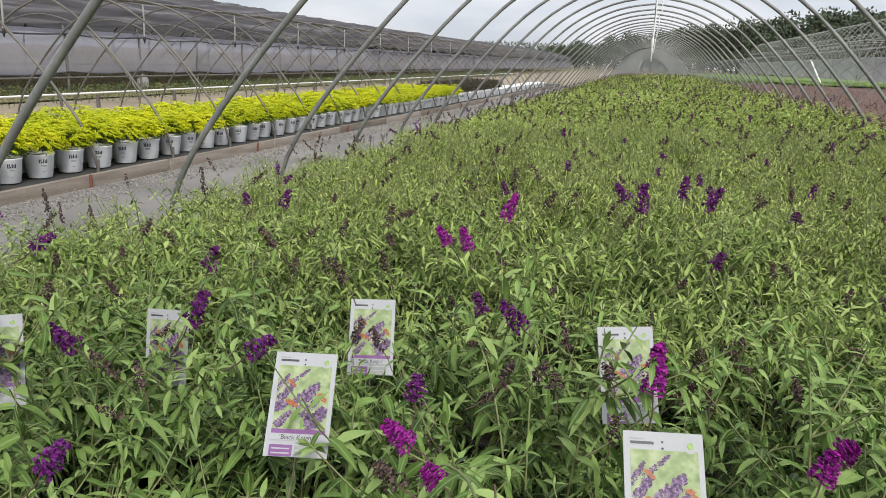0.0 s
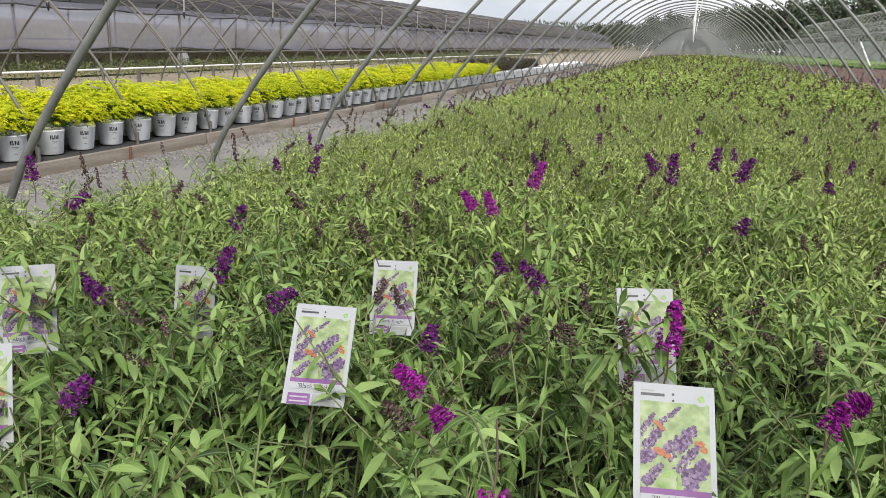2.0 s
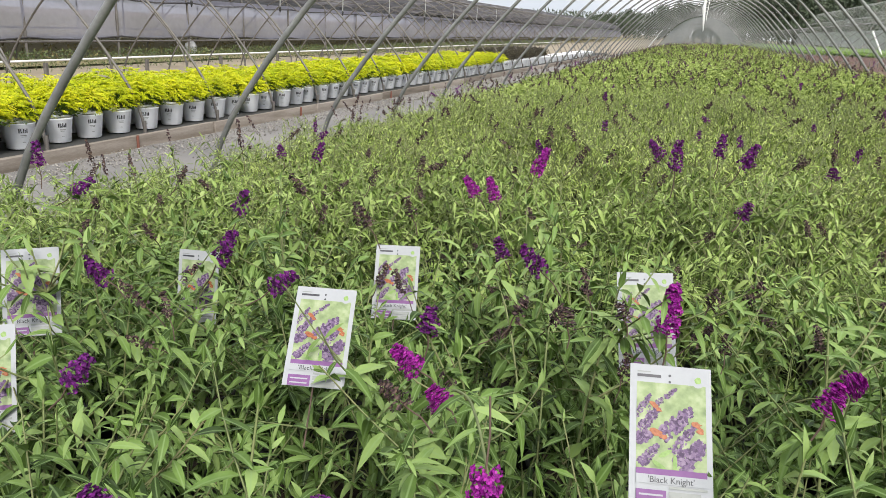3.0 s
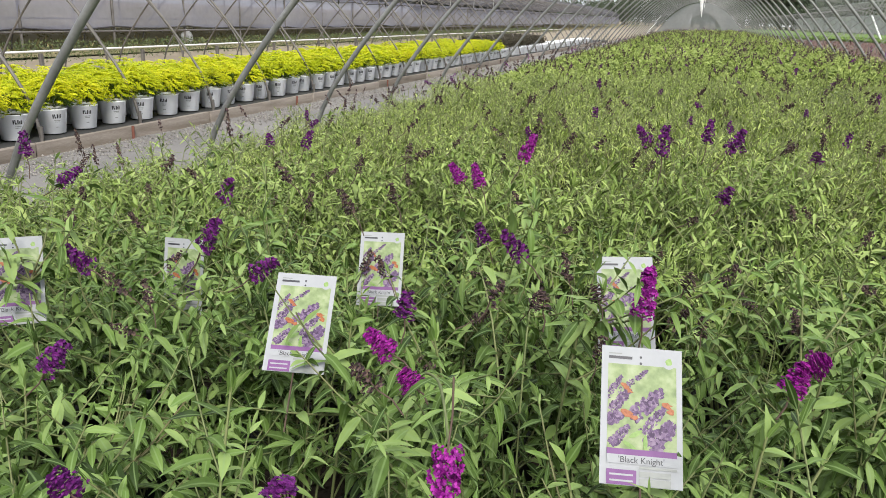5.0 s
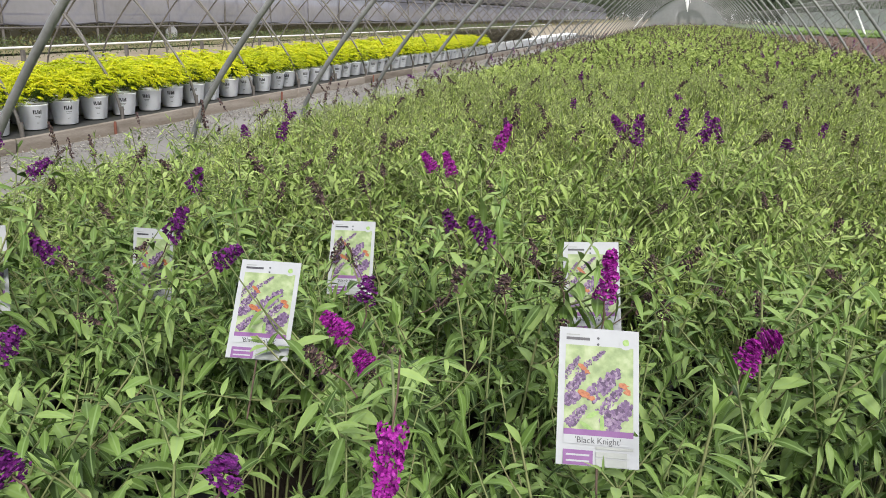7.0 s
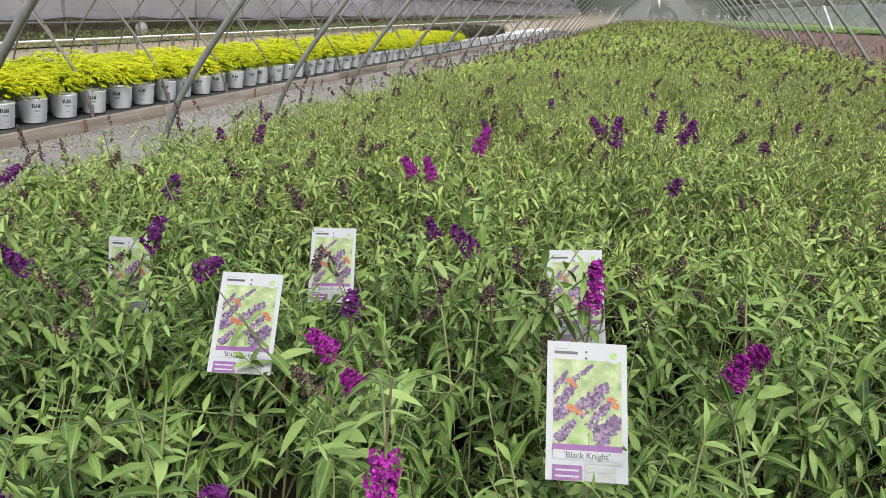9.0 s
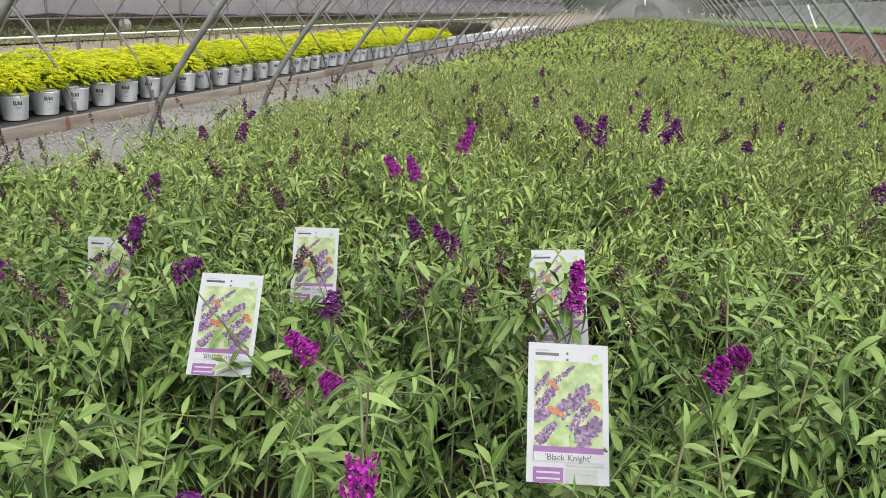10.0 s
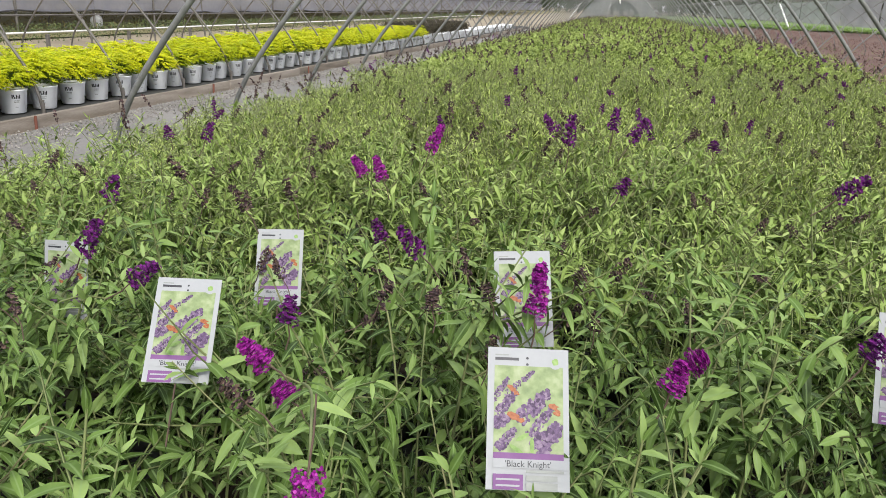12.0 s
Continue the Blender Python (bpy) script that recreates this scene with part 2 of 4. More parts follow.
# ---- mesh helpers ----
def mesh_of(name, verts, faces, material, smooth=True, uv=None):
    """A mesh from vertices (n, 3) and faces; all faces alike in an array, or a list of mixed ones."""
    me = bpy.data.meshes.new(name)
    if isinstance(faces, np.ndarray):
        k = faces.shape[1]
        me.vertices.add(len(verts))
        me.vertices.foreach_set("co", np.asarray(verts, np.float32).ravel())
        me.loops.add(faces.size)
        me.loops.foreach_set("vertex_index", faces.astype(np.int32).ravel())
        me.polygons.add(len(faces))
        me.polygons.foreach_set("loop_start", np.arange(0, faces.size, k, dtype=np.int32))
        me.update(calc_edges=True)
        if uv is not None:
            lay = me.uv_layers.new(name="UVMap")
            lay.data.foreach_set("uv", np.asarray(uv, np.float32)[faces.ravel()].ravel())
    else:
        me.from_pydata([tuple(v) for v in verts], [], [tuple(f) for f in faces])
    me.polygons.foreach_set("use_smooth", [smooth] * len(me.polygons))
    me.materials.append(material)
    me.update()
    return me


def from_bm(name, bm, material, smooth=False):
    me = bpy.data.meshes.new(name)
    bm.to_mesh(me)
    bm.free()
    me.polygons.foreach_set("use_smooth", [smooth] * len(me.polygons))
    me.materials.append(material)
    return me


def part(name, me, parent, m=None, label="", kind=""):
    ob = new(name, me)
    ob.parent = parent
    if m is not None:
        ob.matrix_basis = m
    return tagged(ob, label=label, kind=kind)


def thing(name, m, label, category, group="", me=None, kind=""):
    ob = new(name, me)
    ob.matrix_basis = m
    return tagged(ob, label, category, group, kind)


def box_mesh(name, sx, sy, sz, material, bevel=0.004, at=(0, 0, 0)):
    bm = bmesh.new()
    bmesh.ops.create_cube(bm, size=1, matrix=Matrix.Translation(at) @ Matrix.Diagonal((sx, sy, sz, 1)))
    if bevel:
        bmesh.ops.bevel(bm, geom=bm.edges[:], offset=bevel, segments=1, affect="EDGES")
    return from_bm(name, bm, material)


def unit(v):
    return v / np.maximum(np.linalg.norm(v, axis=-1, keepdims=True), 1e-9)


def tube_arrays(points, radius, sides):
    """Vertices and quads of a tube along points; radius may be one number or one a point."""
    p = np.asarray(points, float)
    r = np.broadcast_to(np.asarray(radius, float), (len(p),))
    t = unit(np.gradient(p, axis=0))
    ref = np.array([0.31, 0.17, 0.93]) if abs(t[:, 2]).mean() < 0.8 else np.array([0.93, 0.31, 0.17])
    a = unit(np.cross(t, ref))
    b = np.cross(t, a)
    th = np.arange(sides) * 2 * np.pi / sides
    v = p[:, None] + r[:, None, None] * (np.cos(th)[None, :, None] * a[:, None] + np.sin(th)[None, :, None] * b[:, None])
    i, j = np.meshgrid(np.arange(len(p) - 1), np.arange(sides), indexing="ij")
    k = (j + 1) % sides
    f = np.stack([i * sides + j, i * sides + k, (i + 1) * sides + k, (i + 1) * sides + j], -1).reshape(-1, 4)
    return v.reshape(-1, 3), f


def joined(arrays):
    vs, fs, n = [], [], 0
    for v, f in arrays:
        vs.append(v)
        fs.append(f + n)
        n += len(v)
    return np.concatenate(vs), np.concatenate(fs)


def tube_mesh(name, points, radius, sides, material):
    return mesh_of(name, *tube_arrays(points, radius, sides), material)


def leaf_arrays(pos, way, up, length, width, droop, fine):
    """Lance-shaped leaves: fine ones have a folded midrib and a curve, plain ones four points."""
    n = len(pos)
    way = unit(way)
    side = unit(np.cross(way, up))
    nor = np.cross(side, way)
    L, W, D = length[:, None], width[:, None], droop[:, None]
    if fine:
        us, ws = ((0.0, 0.16, 0.38, 0.62, 0.82, 1.0), (0.14, 0.66, 1.0, 0.88, 0.50, 0.0)) if fine > 1 else ((0.0, 0.30, 0.66, 1.0), (0.16, 1.0, 0.72, 0.0))
        cols, uv = [], []
        for u, w in zip(us, ws):
            c = pos + way * (L * (u - 0.12 * D * u * u)) - nor * (L * D * u ** 1.7)
            if w == 0:
                cols.append(c[:, None])
                uv.append((0.5, 1.0))
            else:
                fold = nor * (W * w * 0.13)
                cols.append(np.stack([c - side * W * w / 2 + fold, c, c + side * W * w / 2 + fold], 1))
                uv += [(0.5 - w / 2, u), (0.5, u), (0.5 + w / 2, u)]
        v = np.concatenate(cols, 1)
        tri = []
        for r in range(len(us) - 2):
            a = 3 * r
            tri += [(a, a + 1, a + 4), (a, a + 4, a + 3), (a + 1, a + 2, a + 5), (a + 1, a + 5, a + 4)]
        e = 3 * (len(us) - 2)
        tri = np.array(tri + [(e, e + 1, e + 3), (e + 1, e + 2, e + 3)])
        uv = np.array(uv)
    else:
        v = np.stack([pos, pos + way * L * 0.45 - side * W / 2 - nor * L * D * 0.1, pos + way * L * 0.45 + side * W / 2 - nor * L * D * 0.1, pos + way * L - nor * L * D], 1)
        tri = np.array([[0, 2, 1], [1, 2, 3]])
        uv = np.array([[.5, 0], [0, .45], [1, .45], [.5, 1]])
    k = v.shape[1]
    f = (tri[None] + (np.arange(n) * k)[:, None, None]).reshape(-1, 3)
    return v.reshape(-1, 3), f, np.tile(uv, (n, 1))


# ---- ground ----
def sheet(name, x0, x1, y0, y1, z, material, label, category, step=None, rough=0.0, seed=0):
    nx = max(2, int((x1 - x0) / step) + 1) if step else 2
    ny = max(2, int((y1 - y0) / step) + 1) if step else 2
    xs, ys = np.meshgrid(np.linspace(x0, x1, nx), np.linspace(y0, y1, ny), indexing="ij")
    g = np.random.default_rng(seed)
    zs = z + rough * g.random(xs.shape)
    i, j = np.meshgrid(np.arange(nx - 1), np.arange(ny - 1), indexing="ij")
    a = i * ny + j
    f = np.stack([a, a + ny, a + ny + 1, a + 1], -1).reshape(-1, 4)
    ob = new(name, mesh_of(name, np.stack([xs, ys, zs], -1).reshape(-1, 3), f, material))
    return tagged(ob, label, category, kind="structure")


sheet("ground", -900, 900, -300, 1500, -0.115, GROUND_M, "bare brown nursery ground reaching the horizon", "ground")
sheet("pavement_path", -4.98, -2.7, -4, 60, -0.112, PATH_M, "packed grey gravel path between the tunnels", "path", step=0.35, rough=0.012, seed=1)
sheet("ground_cloth", -2.7, 3.2, -3, 52, -0.108, CLOTH, "black woven ground cloth under the bushes", "ground cloth")
tagged(new("ground_bed", box_mesh("ground_bed", 2.0, 46, 0.13, CLOTH, 0.01, (-6.07, 23, -0.066))), "low raised bed covered in black ground cloth", "bed", kind="structure")
sheet("soil_bed", 3.2, 60, -4, 86, -0.110, REDSOIL, "reddish brown mulched soil bed", "soil", step=0.8, rough=0.03, seed=2)
sheet("meadow", 3.2, 220, 86, 260, -0.10, GRASS_M, "green grass meadow beyond the soil bed", "grass", step=4, rough=0.35, seed=3)
sheet("dry_field", -120, -13.4, 6, 260, -0.110, FIELD_M, "dry yellowish grass field with sparse weeds", "field", step=1.5, rough=0.06, seed=4)


# ---- hoops ----
HALF = [(2.78, 0.0), (2.77, 0.14), (2.74, 0.28), (2.68, 0.42), (2.60, 0.56), (2.40, 0.83), (2.20, 1.08), (1.98, 1.33), (1.75, 1.58), (1.50, 1.82), (1.20, 2.03), (0.80, 2.23), (0.40, 2.34), (0.0, 2.38)]


def hoop_points(w=1.0, h=1.0):
    knots = np.array(HALF)
    way = np.concatenate([[0], np.cumsum(np.linalg.norm(np.diff(knots, axis=0), axis=1))])
    fine = np.linspace(0, way[-1], 60)
    soft = np.stack([np.interp(fine, way, knots[:, c]) for c in (0, 1)], -1)
    for _ in range(12):
        soft[1:-1] = 0.25 * soft[:-2] + 0.5 * soft[1:-1] + 0.25 * soft[2:]
    right = [(x * w, z * h) for x, z in soft[::3].tolist() + [HALF[-1]]]
    return [(-x, 0, z) for x, z in right[:-1]] + [(x, 0, z) for x, z in reversed(right)]


def tunnel(cx, y0, y1, spacing, radius, sides, material, label, group, w=1.0, h=1.0, ties=0, nudge={}):
    """A row of bare hoops; ties: a collar tie and a strut on every so-many-th hoop; nudge: hoops set a little off the even spacing."""
    me = tube_mesh("hoop", hoop_points(w, h), radius, sides, material)
    foot = tube_mesh("ground_stake", [(0, 0, -0.2), (0, 0, 0.12)], radius * 1.25, sides, STEEL_DARK)
    tie = tube_mesh("collar_tie", [(-1.72 * w, 0, 1.6 * h), (1.72 * w, 0, 1.6 * h)], radius * 0.7, 5, material) if ties else None
    strut = tube_mesh("strut", [(0, 0, 1.6 * h), (0, 0, 2.37 * h)], radius * 0.7, 5, material) if ties else None
    k, y = 0, y0
    while y <= y1:
        ob = thing("hoop", pose(cx, y + nudge.get(k, 0.0), 0), label, "hoop", group)
        part("bow", me, ob)
        for s in (-1, 1):
            part("ground_stake", foot, ob, pose(s * 2.78 * w, 0, 0))
        if ties and k % ties == 0:
            part("collar_tie", tie, ob)
            part("strut", strut, ob)
        k, y = k + 1, y + spacing
    return k


def pipe(name, p, q, radius, material, label, category, sides=8, group=""):
    pts = np.linspace(p, q, 24)
    return thing(name, pose(0, 0, 0), label, category, group, me=tube_mesh(name, pts, radius, sides, material))


tunnel(-0.03, -0.40, 50, 1.48, 0.0185, 10, STEEL, "bare galvanised steel tunnel hoop over the bush bed", "hoops over the bushes", w=1.01, nudge={2: -0.05})
tunnel(-7.32, 0.08, 48, 1.225, 0.0145, 8, STEEL_DARK, "weathered bare steel hoop over the golden shrubs", "hoops over the golden shrubs", w=0.8, h=0.78)
tunnel(-13.6, 3.0, 46, 2.4, 0.018, 6, STEEL_DARK, "weathered bare steel hoop beside the dry field", "hoops by the field", w=0.9, h=0.78)
tunnel(6.6, 4.0, 90, 2.2, 0.011, 6, STEEL, "pale bare steel hoop over the soil bed", "hoops over the soil", h=0.85)
tunnel(25.0, 72.0, 200, 3.0, 0.03, 5, STEEL_PALE, "tall pale steel hoop with collar ties beyond the soil", "tall hoops", w=1.5, h=3.1, ties=2)
tunnel(34.5, 90.0, 220, 4.0, 0.035, 5, STEEL_PALE, "tall pale steel hoop near the meadow", "tall hoops by the meadow", w=1.5, h=3.3)
tunnel(0.2, 54.0, 118, 3.0, 0.03, 5, STEEL_PALE, "bare steel hoop of a tunnel farther off", "far hoops")
pipe("ridge_pipe", (0, -1, 2.34), (0, 50.5, 2.34), 0.02, STEEL, "steel ridge pipe under the tunnel hoops", "pipe")
pipe("ridge_pipe", (-7.32, -1, 1.835), (-7.32, 48, 1.835), 0.02, STEEL_DARK, "weathered steel ridge pipe of the neighbouring tunnel", "pipe")
pipe("side_rail", (-9.32, 0, 0.66), (-9.32, 48, 0.66), 0.016, STEEL_DARK, "thin steel side rail tied to the hoops", "rail")
pipe("side_rail", (-15.75, 3, 0.66), (-15.75, 90, 0.66), 0.018, STEEL_DARK, "thin steel side rail along the field hoops", "rail")
pipe("ridge_pipe", (6.6, 3, 2.0), (6.6, 90, 2.0), 0.018, STEEL_PALE, "pale steel ridge pipe over the soil bed", "pipe")
for z in (2.9, 4.9):
    pipe("side_rail", (21.3 if z < 3 else 22.3, 72, z), (21.3 if z < 3 else 22.3, 200, z), 0.04, STEEL_PALE, "pale steel side rail of the tall hoops", "rail")
screen = thing("shade_screen", pose(20.9, 0, 0), "pale grey mesh screen along the tall hoops", "screen")
for k in range(24):
    part("panel", box_mesh("panel", 0.02, 5.9, 2.3, SCREEN, 0, (0, 0, 0)), screen, pose(0.06 * math.sin(k * 2.3), 62 + 6 * k, 1.75))
for k in range(8):
    y = 13.0 + 5.2 * k
    ob = thing("irrigation_dropper", pose(0, y, 2.34), "white plastic irrigation drop pipe hanging from the ridge", "sprinkler", "ridge sprinklers")
    part("drop_pipe", tube_mesh("drop_pipe", [(0, 0, 0), (0.01, 0, -0.35), (0.0, 0, -0.72)], 0.012, 8, WHITEPVC), ob)
    part("elbow", tube_mesh("elbow", [(0, 0, -0.02), (0.09, 0, -0.03), (0.1, 0, -0.3)], 0.010, 8, WHITEPVC), ob)
    part("sprinkler_head", tube_mesh("sprinkler_head", [(0, 0, -0.70), (0, 0, -0.76), (0, 0, -0.8), (0, 0, -0.86)], np.array([0.016, 0.026, 0.022, 0.008]), 10, WHITEPVC), ob)
for k in range(9):
    ob = thing("irrigation_dropper", pose(-7.32, 7.5 + 2.6 * k, 1.82), "thin grey irrigation drop pipe of the neighbouring tunnel", "sprinkler", "neighbouring sprinklers")
    part("drop_pipe", tube_mesh("drop_pipe", [(0, 0, 0), (0.01, 0, -0.2), (0.0, 0, -0.48)], 0.012, 6, STEEL_PALE), ob)
    part("sprinkler_head", tube_mesh("sprinkler_head", [(0, 0, -0.47), (0, 0, -0.50), (0, 0, -0.53), (0, 0, -0.57)], np.array([0.014, 0.022, 0.018, 0.006]), 8, POTBLACK), ob)
for x0, x1, y in ((-3.3, -2.4, 49.5), (-1.0, -0.6, 50.7), (18.2, 17.0, 92)):
    pipe("end_brace", (x0, y, 0.0), (x1, y + 1.2, 1.5 if y < 60 else 2.6), 0.035 if y < 60 else 0.09, WHITEPVC, "white diagonal end brace of a tunnel", "brace")


def end_cloth(cx, y, w, h):
    """An added see-through grey sheet across a tunnel's end, standing in for haze."""
    arch = hoop_points(w, h)
    mid = [(x, 0, -0.1) for x, _, _ in arch]
    n = len(arch)
    vs = np.array(arch + mid, float) + [0, 0.0, 0]
    fs = np.array([(i, i + 1, n + i + 1, n + i) for i in range(n - 1)])
    thing("end_cloth", pose(cx, y, 0), "added see-through grey sheet standing in for haze at the tunnel's end", "shade cloth", me=mesh_of("end_cloth", vs, fs, END_HAZE, False))


end_cloth(0.0, 50.4, 0.99, 0.985)


# ---- shade house ----
def shade_house():
    cx, half, ridge, eave, y0, y1, gap = -21.0, 6.3, 3.25, 1.45, 8.0, 150.0, 3.0
    g = np.random.default_rng(8)
    n = int((y1 - y0) / gap)
    house = thing("shade_house", pose(cx, 0, 0), "long shade house with dark sagging cloth over steel hoops", "shade house")
    th = np.linspace(0, np.pi, 15)
    arch = np.stack([-half * np.cos(th), 0 * th, eave + (ridge - eave) * np.sin(th) ** 0.8], -1)
    rib = tube_mesh("rib", np.concatenate([[(-half, 0, 0)], arch, [(half, 0, 0)]]), 0.035, 6, STEEL_DARK)
    for k in range(n + 1):
        part("rib", rib, house, pose(0, y0 + k * gap, 0))
    sub, cols = 4, 110
    ys = np.linspace(y0, y1, n * sub + 1)
    ph = ((ys - y0) / gap) % 1.0
    sag = 0.16 * np.sin(np.pi * ph) ** 1.0
    th = np.linspace(0.05, np.pi - 0.05, cols)
    fold = np.abs(np.sin(th * 31 + 1.2 * np.sin(th * 9)))
    lift = np.interp(ys, np.linspace(y0, y1, 26), g.uniform(-0.10, 0.14, 26))
    X = -half * np.cos(th)[None] + 0 * ys[:, None]
    Z = eave + (ridge - eave) * np.sin(th)[None] ** 0.8 + 0.05 - sag[:, None] * (0.5 + 0.5 * np.sin(th)[None]) + lift[:, None] * np.sin(th)[None]
    Z += (0.10 * fold * (0.3 + 0.7 * np.cos(th) ** 2))[None] + 0.03 * np.sin(th[None] * 23 + ys[:, None] * 0.6)
    v = np.stack([X, ys[:, None] + 0 * X, Z], -1).reshape(-1, 3)
    i, j = np.meshgrid(np.arange(len(ys) - 1), np.arange(cols - 1), indexing="ij")
    a = i * cols + j
    part("shade_roof", mesh_of("shade_roof", v, np.stack([a, a + 1, a + cols + 1, a + cols], -1).reshape(-1, 4), SHADE), house, label="dark grey woven shade cloth")
    zs = np.linspace(0.0, 1.0, 5)
    low = 0.50 - 0.07 * np.sin(np.pi * ph) + 0.03 * np.sin(ys * 0.41)
    X = half + 0.04 * np.sin(ys[:, None] * 1.3 + zs[None] * 4)
    Zw = low[:, None] + (eave + 0.12 - low[:, None]) * zs[None]
    v = np.stack([X, ys[:, None] + 0 * X, Zw], -1).reshape(-1, 3)
    i, j = np.meshgrid(np.arange(len(ys) - 1), np.arange(4), indexing="ij")
    a = i * 5 + j
    part("side_curtain", mesh_of("side_curtain", v, np.stack([a, a + 5, a + 6, a + 1], -1).reshape(-1, 4), MESHWALL), house, label="pale lavender-grey see-through mesh curtain")
    for z in (low - 0.01, 0 * low + eave + 0.02 - 0.06 * np.sin(np.pi * ph)):
        part("hem", tube_mesh("hem", np.stack([0 * ys + half + 0.05, ys, z], -1), 0.022, 5, SHADE), house)


shade_house()


# ---- potted golden shrubs ----
def pot_mesh(name, r0, r1, h, material, rim=0.012, n=18):
    bm = bmesh.new()
    prof = [(r0 * 0.9, 0.0), (r0, 0.006), (r0 + (r1 - r0) * 0.93, h * 0.93), (r1 + rim * 0.4, h * 0.94), (r1 + rim, h * 0.955), (r1 + rim, h), (r1 - 0.002, h), (r1 - 0.01, h * 0.9)]
    rings = [[bm.verts.new((r * math.cos(k * math.tau / n), r * math.sin(k * math.tau / n), z)) for k in range(n)] for r, z in prof]
    for a, b in zip(rings, rings[1:]):
        for k in range(n):
            bm.faces.new((a[k], a[(k + 1) % n], b[(k + 1) % n], b[k]))
    bm.faces.new(list(reversed(rings[0])))
    return from_bm(name, bm, material, True)


def disc_mesh(name, r, z, material):
    bm = bmesh.new()
    bmesh.ops.create_circle(bm, cap_ends=True, segments=16, radius=r, matrix=Matrix.Translation((0, 0, z)))
    return from_bm(name, bm, material)


def print_on_pot(r0, r1, h, z0, z1, a0, a1):
    """A printed patch that follows the pot's side, 1 mm proud."""
    vs, fs = [], []
    for k in range(4):
        a = a0 + (a1 - a0) * k / 3
        for z in (z0, z1):
            r = r0 + (r1 - r0) * z / h + 0.0015
            vs.append((r * math.cos(a), r * math.sin(a), z))
    for k in range(3):
        fs.append((2 * k, 2 * k + 2, 2 * k + 3, 2 * k + 1))
    return vs, fs


def pot_print(name, rows, material):
    vs, fs = [], []
    for r in rows:
        v, f = print_on_pot(0.104, 0.130, 0.22, *r)
        fs += [tuple(i + len(vs) for i in q) for q in f]
        vs += v
    return mesh_of(name, np.array(vs), fs, material)


def mound(seed, n, rx, rz, z0, leaf_l, leaf_w, material, name):
    """A loose mound of separate leaves."""
    g = np.random.default_rng(seed)
    az, el = g.uniform(0, math.tau, n), np.arcsin(g.uniform(-0.25, 1, n))
    bump = 1 + 0.14 * np.sin(az * 3 + seed) * np.cos(el) + 0.10 * np.sin(az * 7 + el * 5 + seed)
    rad = g.uniform(0.6, 1.05, n) * bump
    d = np.stack([np.cos(az) * np.cos(el), np.sin(az) * np.cos(el), np.sin(el)], -1)
    pos = d * rad[:, None] * np.array([rx, rx, rz]) + [0, 0, z0]
    way = d * np.array([1, 1, 0.6]) + [0, 0, 0.35] + g.normal(0, 0.45, (n, 3))
    return mesh_of(name, *leaf_arrays(pos, way, g.normal(0, 1, (n, 3)), leaf_l * g.uniform(0.6, 1.3, n), leaf_w * g.uniform(0.7, 1.3, n), g.uniform(0, 0.5, n), False)[:2], material)


def frond_mound(seed, fronds, pairs, rx, rz, z0, leaf_l, material, name):
    """A layered mound of flat, outward-arching fronds, each with pairs of narrow leaflets."""
    g = np.random.default_rng(seed)
    az = np.arange(fronds) * 2.399 + g.normal(0, 0.3, fronds)
    el = np.arcsin(np.clip(np.linspace(-0.38, 0.98, fronds) + g.normal(0, 0.05, fronds), -0.45, 0.99))
    lump = 1 + 0.10 * np.sin(az * 3 + seed) + 0.07 * np.sin(az * 5 + 2 * seed)
    d = np.stack([np.cos(az) * np.cos(el), np.sin(az) * np.cos(el), np.sin(el)], -1)
    tip = d * (np.array([rx, rx, rz]) * (lump * g.uniform(0.84, 1.08, fronds))[:, None]) + [0, 0, z0]
    flat_out = unit(np.stack([np.cos(az), np.sin(az), 0.28 * np.sin(el) + 0.05], -1) + g.normal(0, 0.16, (fronds, 3)))
    size = g.uniform(0.085, 0.125, fronds)[:, None]
    pos, way, up, ln = [], [], [], []
    for k in range(pairs):
        u = (k + 0.5) / pairs
        q = tip - flat_out * size * (1 - u) - np.array([0, 0, 1.0]) * size * 0.28 * (u * u - 0.5)
        side = unit(np.cross(flat_out, [0, 0, 1.0]))
        for sgn in (-1, 1):
            pos.append(q)
            way.append(side * sgn * (1 - 0.35 * u) + flat_out * (0.55 + 0.5 * u) - [0, 0, 0.30 * u] + g.normal(0, 0.14, q.shape))
            up.append(g.normal(0, 0.25, q.shape) + [0, 0, 1.0])
            ln.append(leaf_l * (1.25 - 0.6 * u) * g.uniform(0.7, 1.2, fronds))
    pos, way, up, ln = (np.concatenate(a) for a in (pos, way, up, ln))
    return mesh_of(name, *leaf_arrays(pos, way, up, ln, ln * g.uniform(0.32, 0.48, len(ln)), g.uniform(0.15, 0.6, len(ln)), False)[:2], material)


POT_W = pot_mesh("pot", 0.104, 0.130, 0.22, POTWHITE, 0.003)
POT_S = disc_mesh("soil", 0.125, 0.195, SOIL)
POT_T = pot_print("printed_mark", [(0.140, 0.176, -0.30, -0.22), (0.156, 0.176, -0.19, -0.12), (0.140, 0.154, -0.17, -0.06), (0.140, 0.176, -0.02, 0.06), (0.140, 0.165, 0.10, 0.16), (0.140, 0.176, 0.19, 0.27)], INK)
POT_L = pot_print("printed_lines", [(0.118, 0.123, -0.2, 0.22), (0.106, 0.110, -0.16, 0.18), (0.060, 0.064, -0.1, 0.12)], GREYINK)
GOLDS = [frond_mound(20 + k, 200, 10, 0.262, 0.160, 0.325, 0.026, GOLD, "foliage") for k in range(5)]
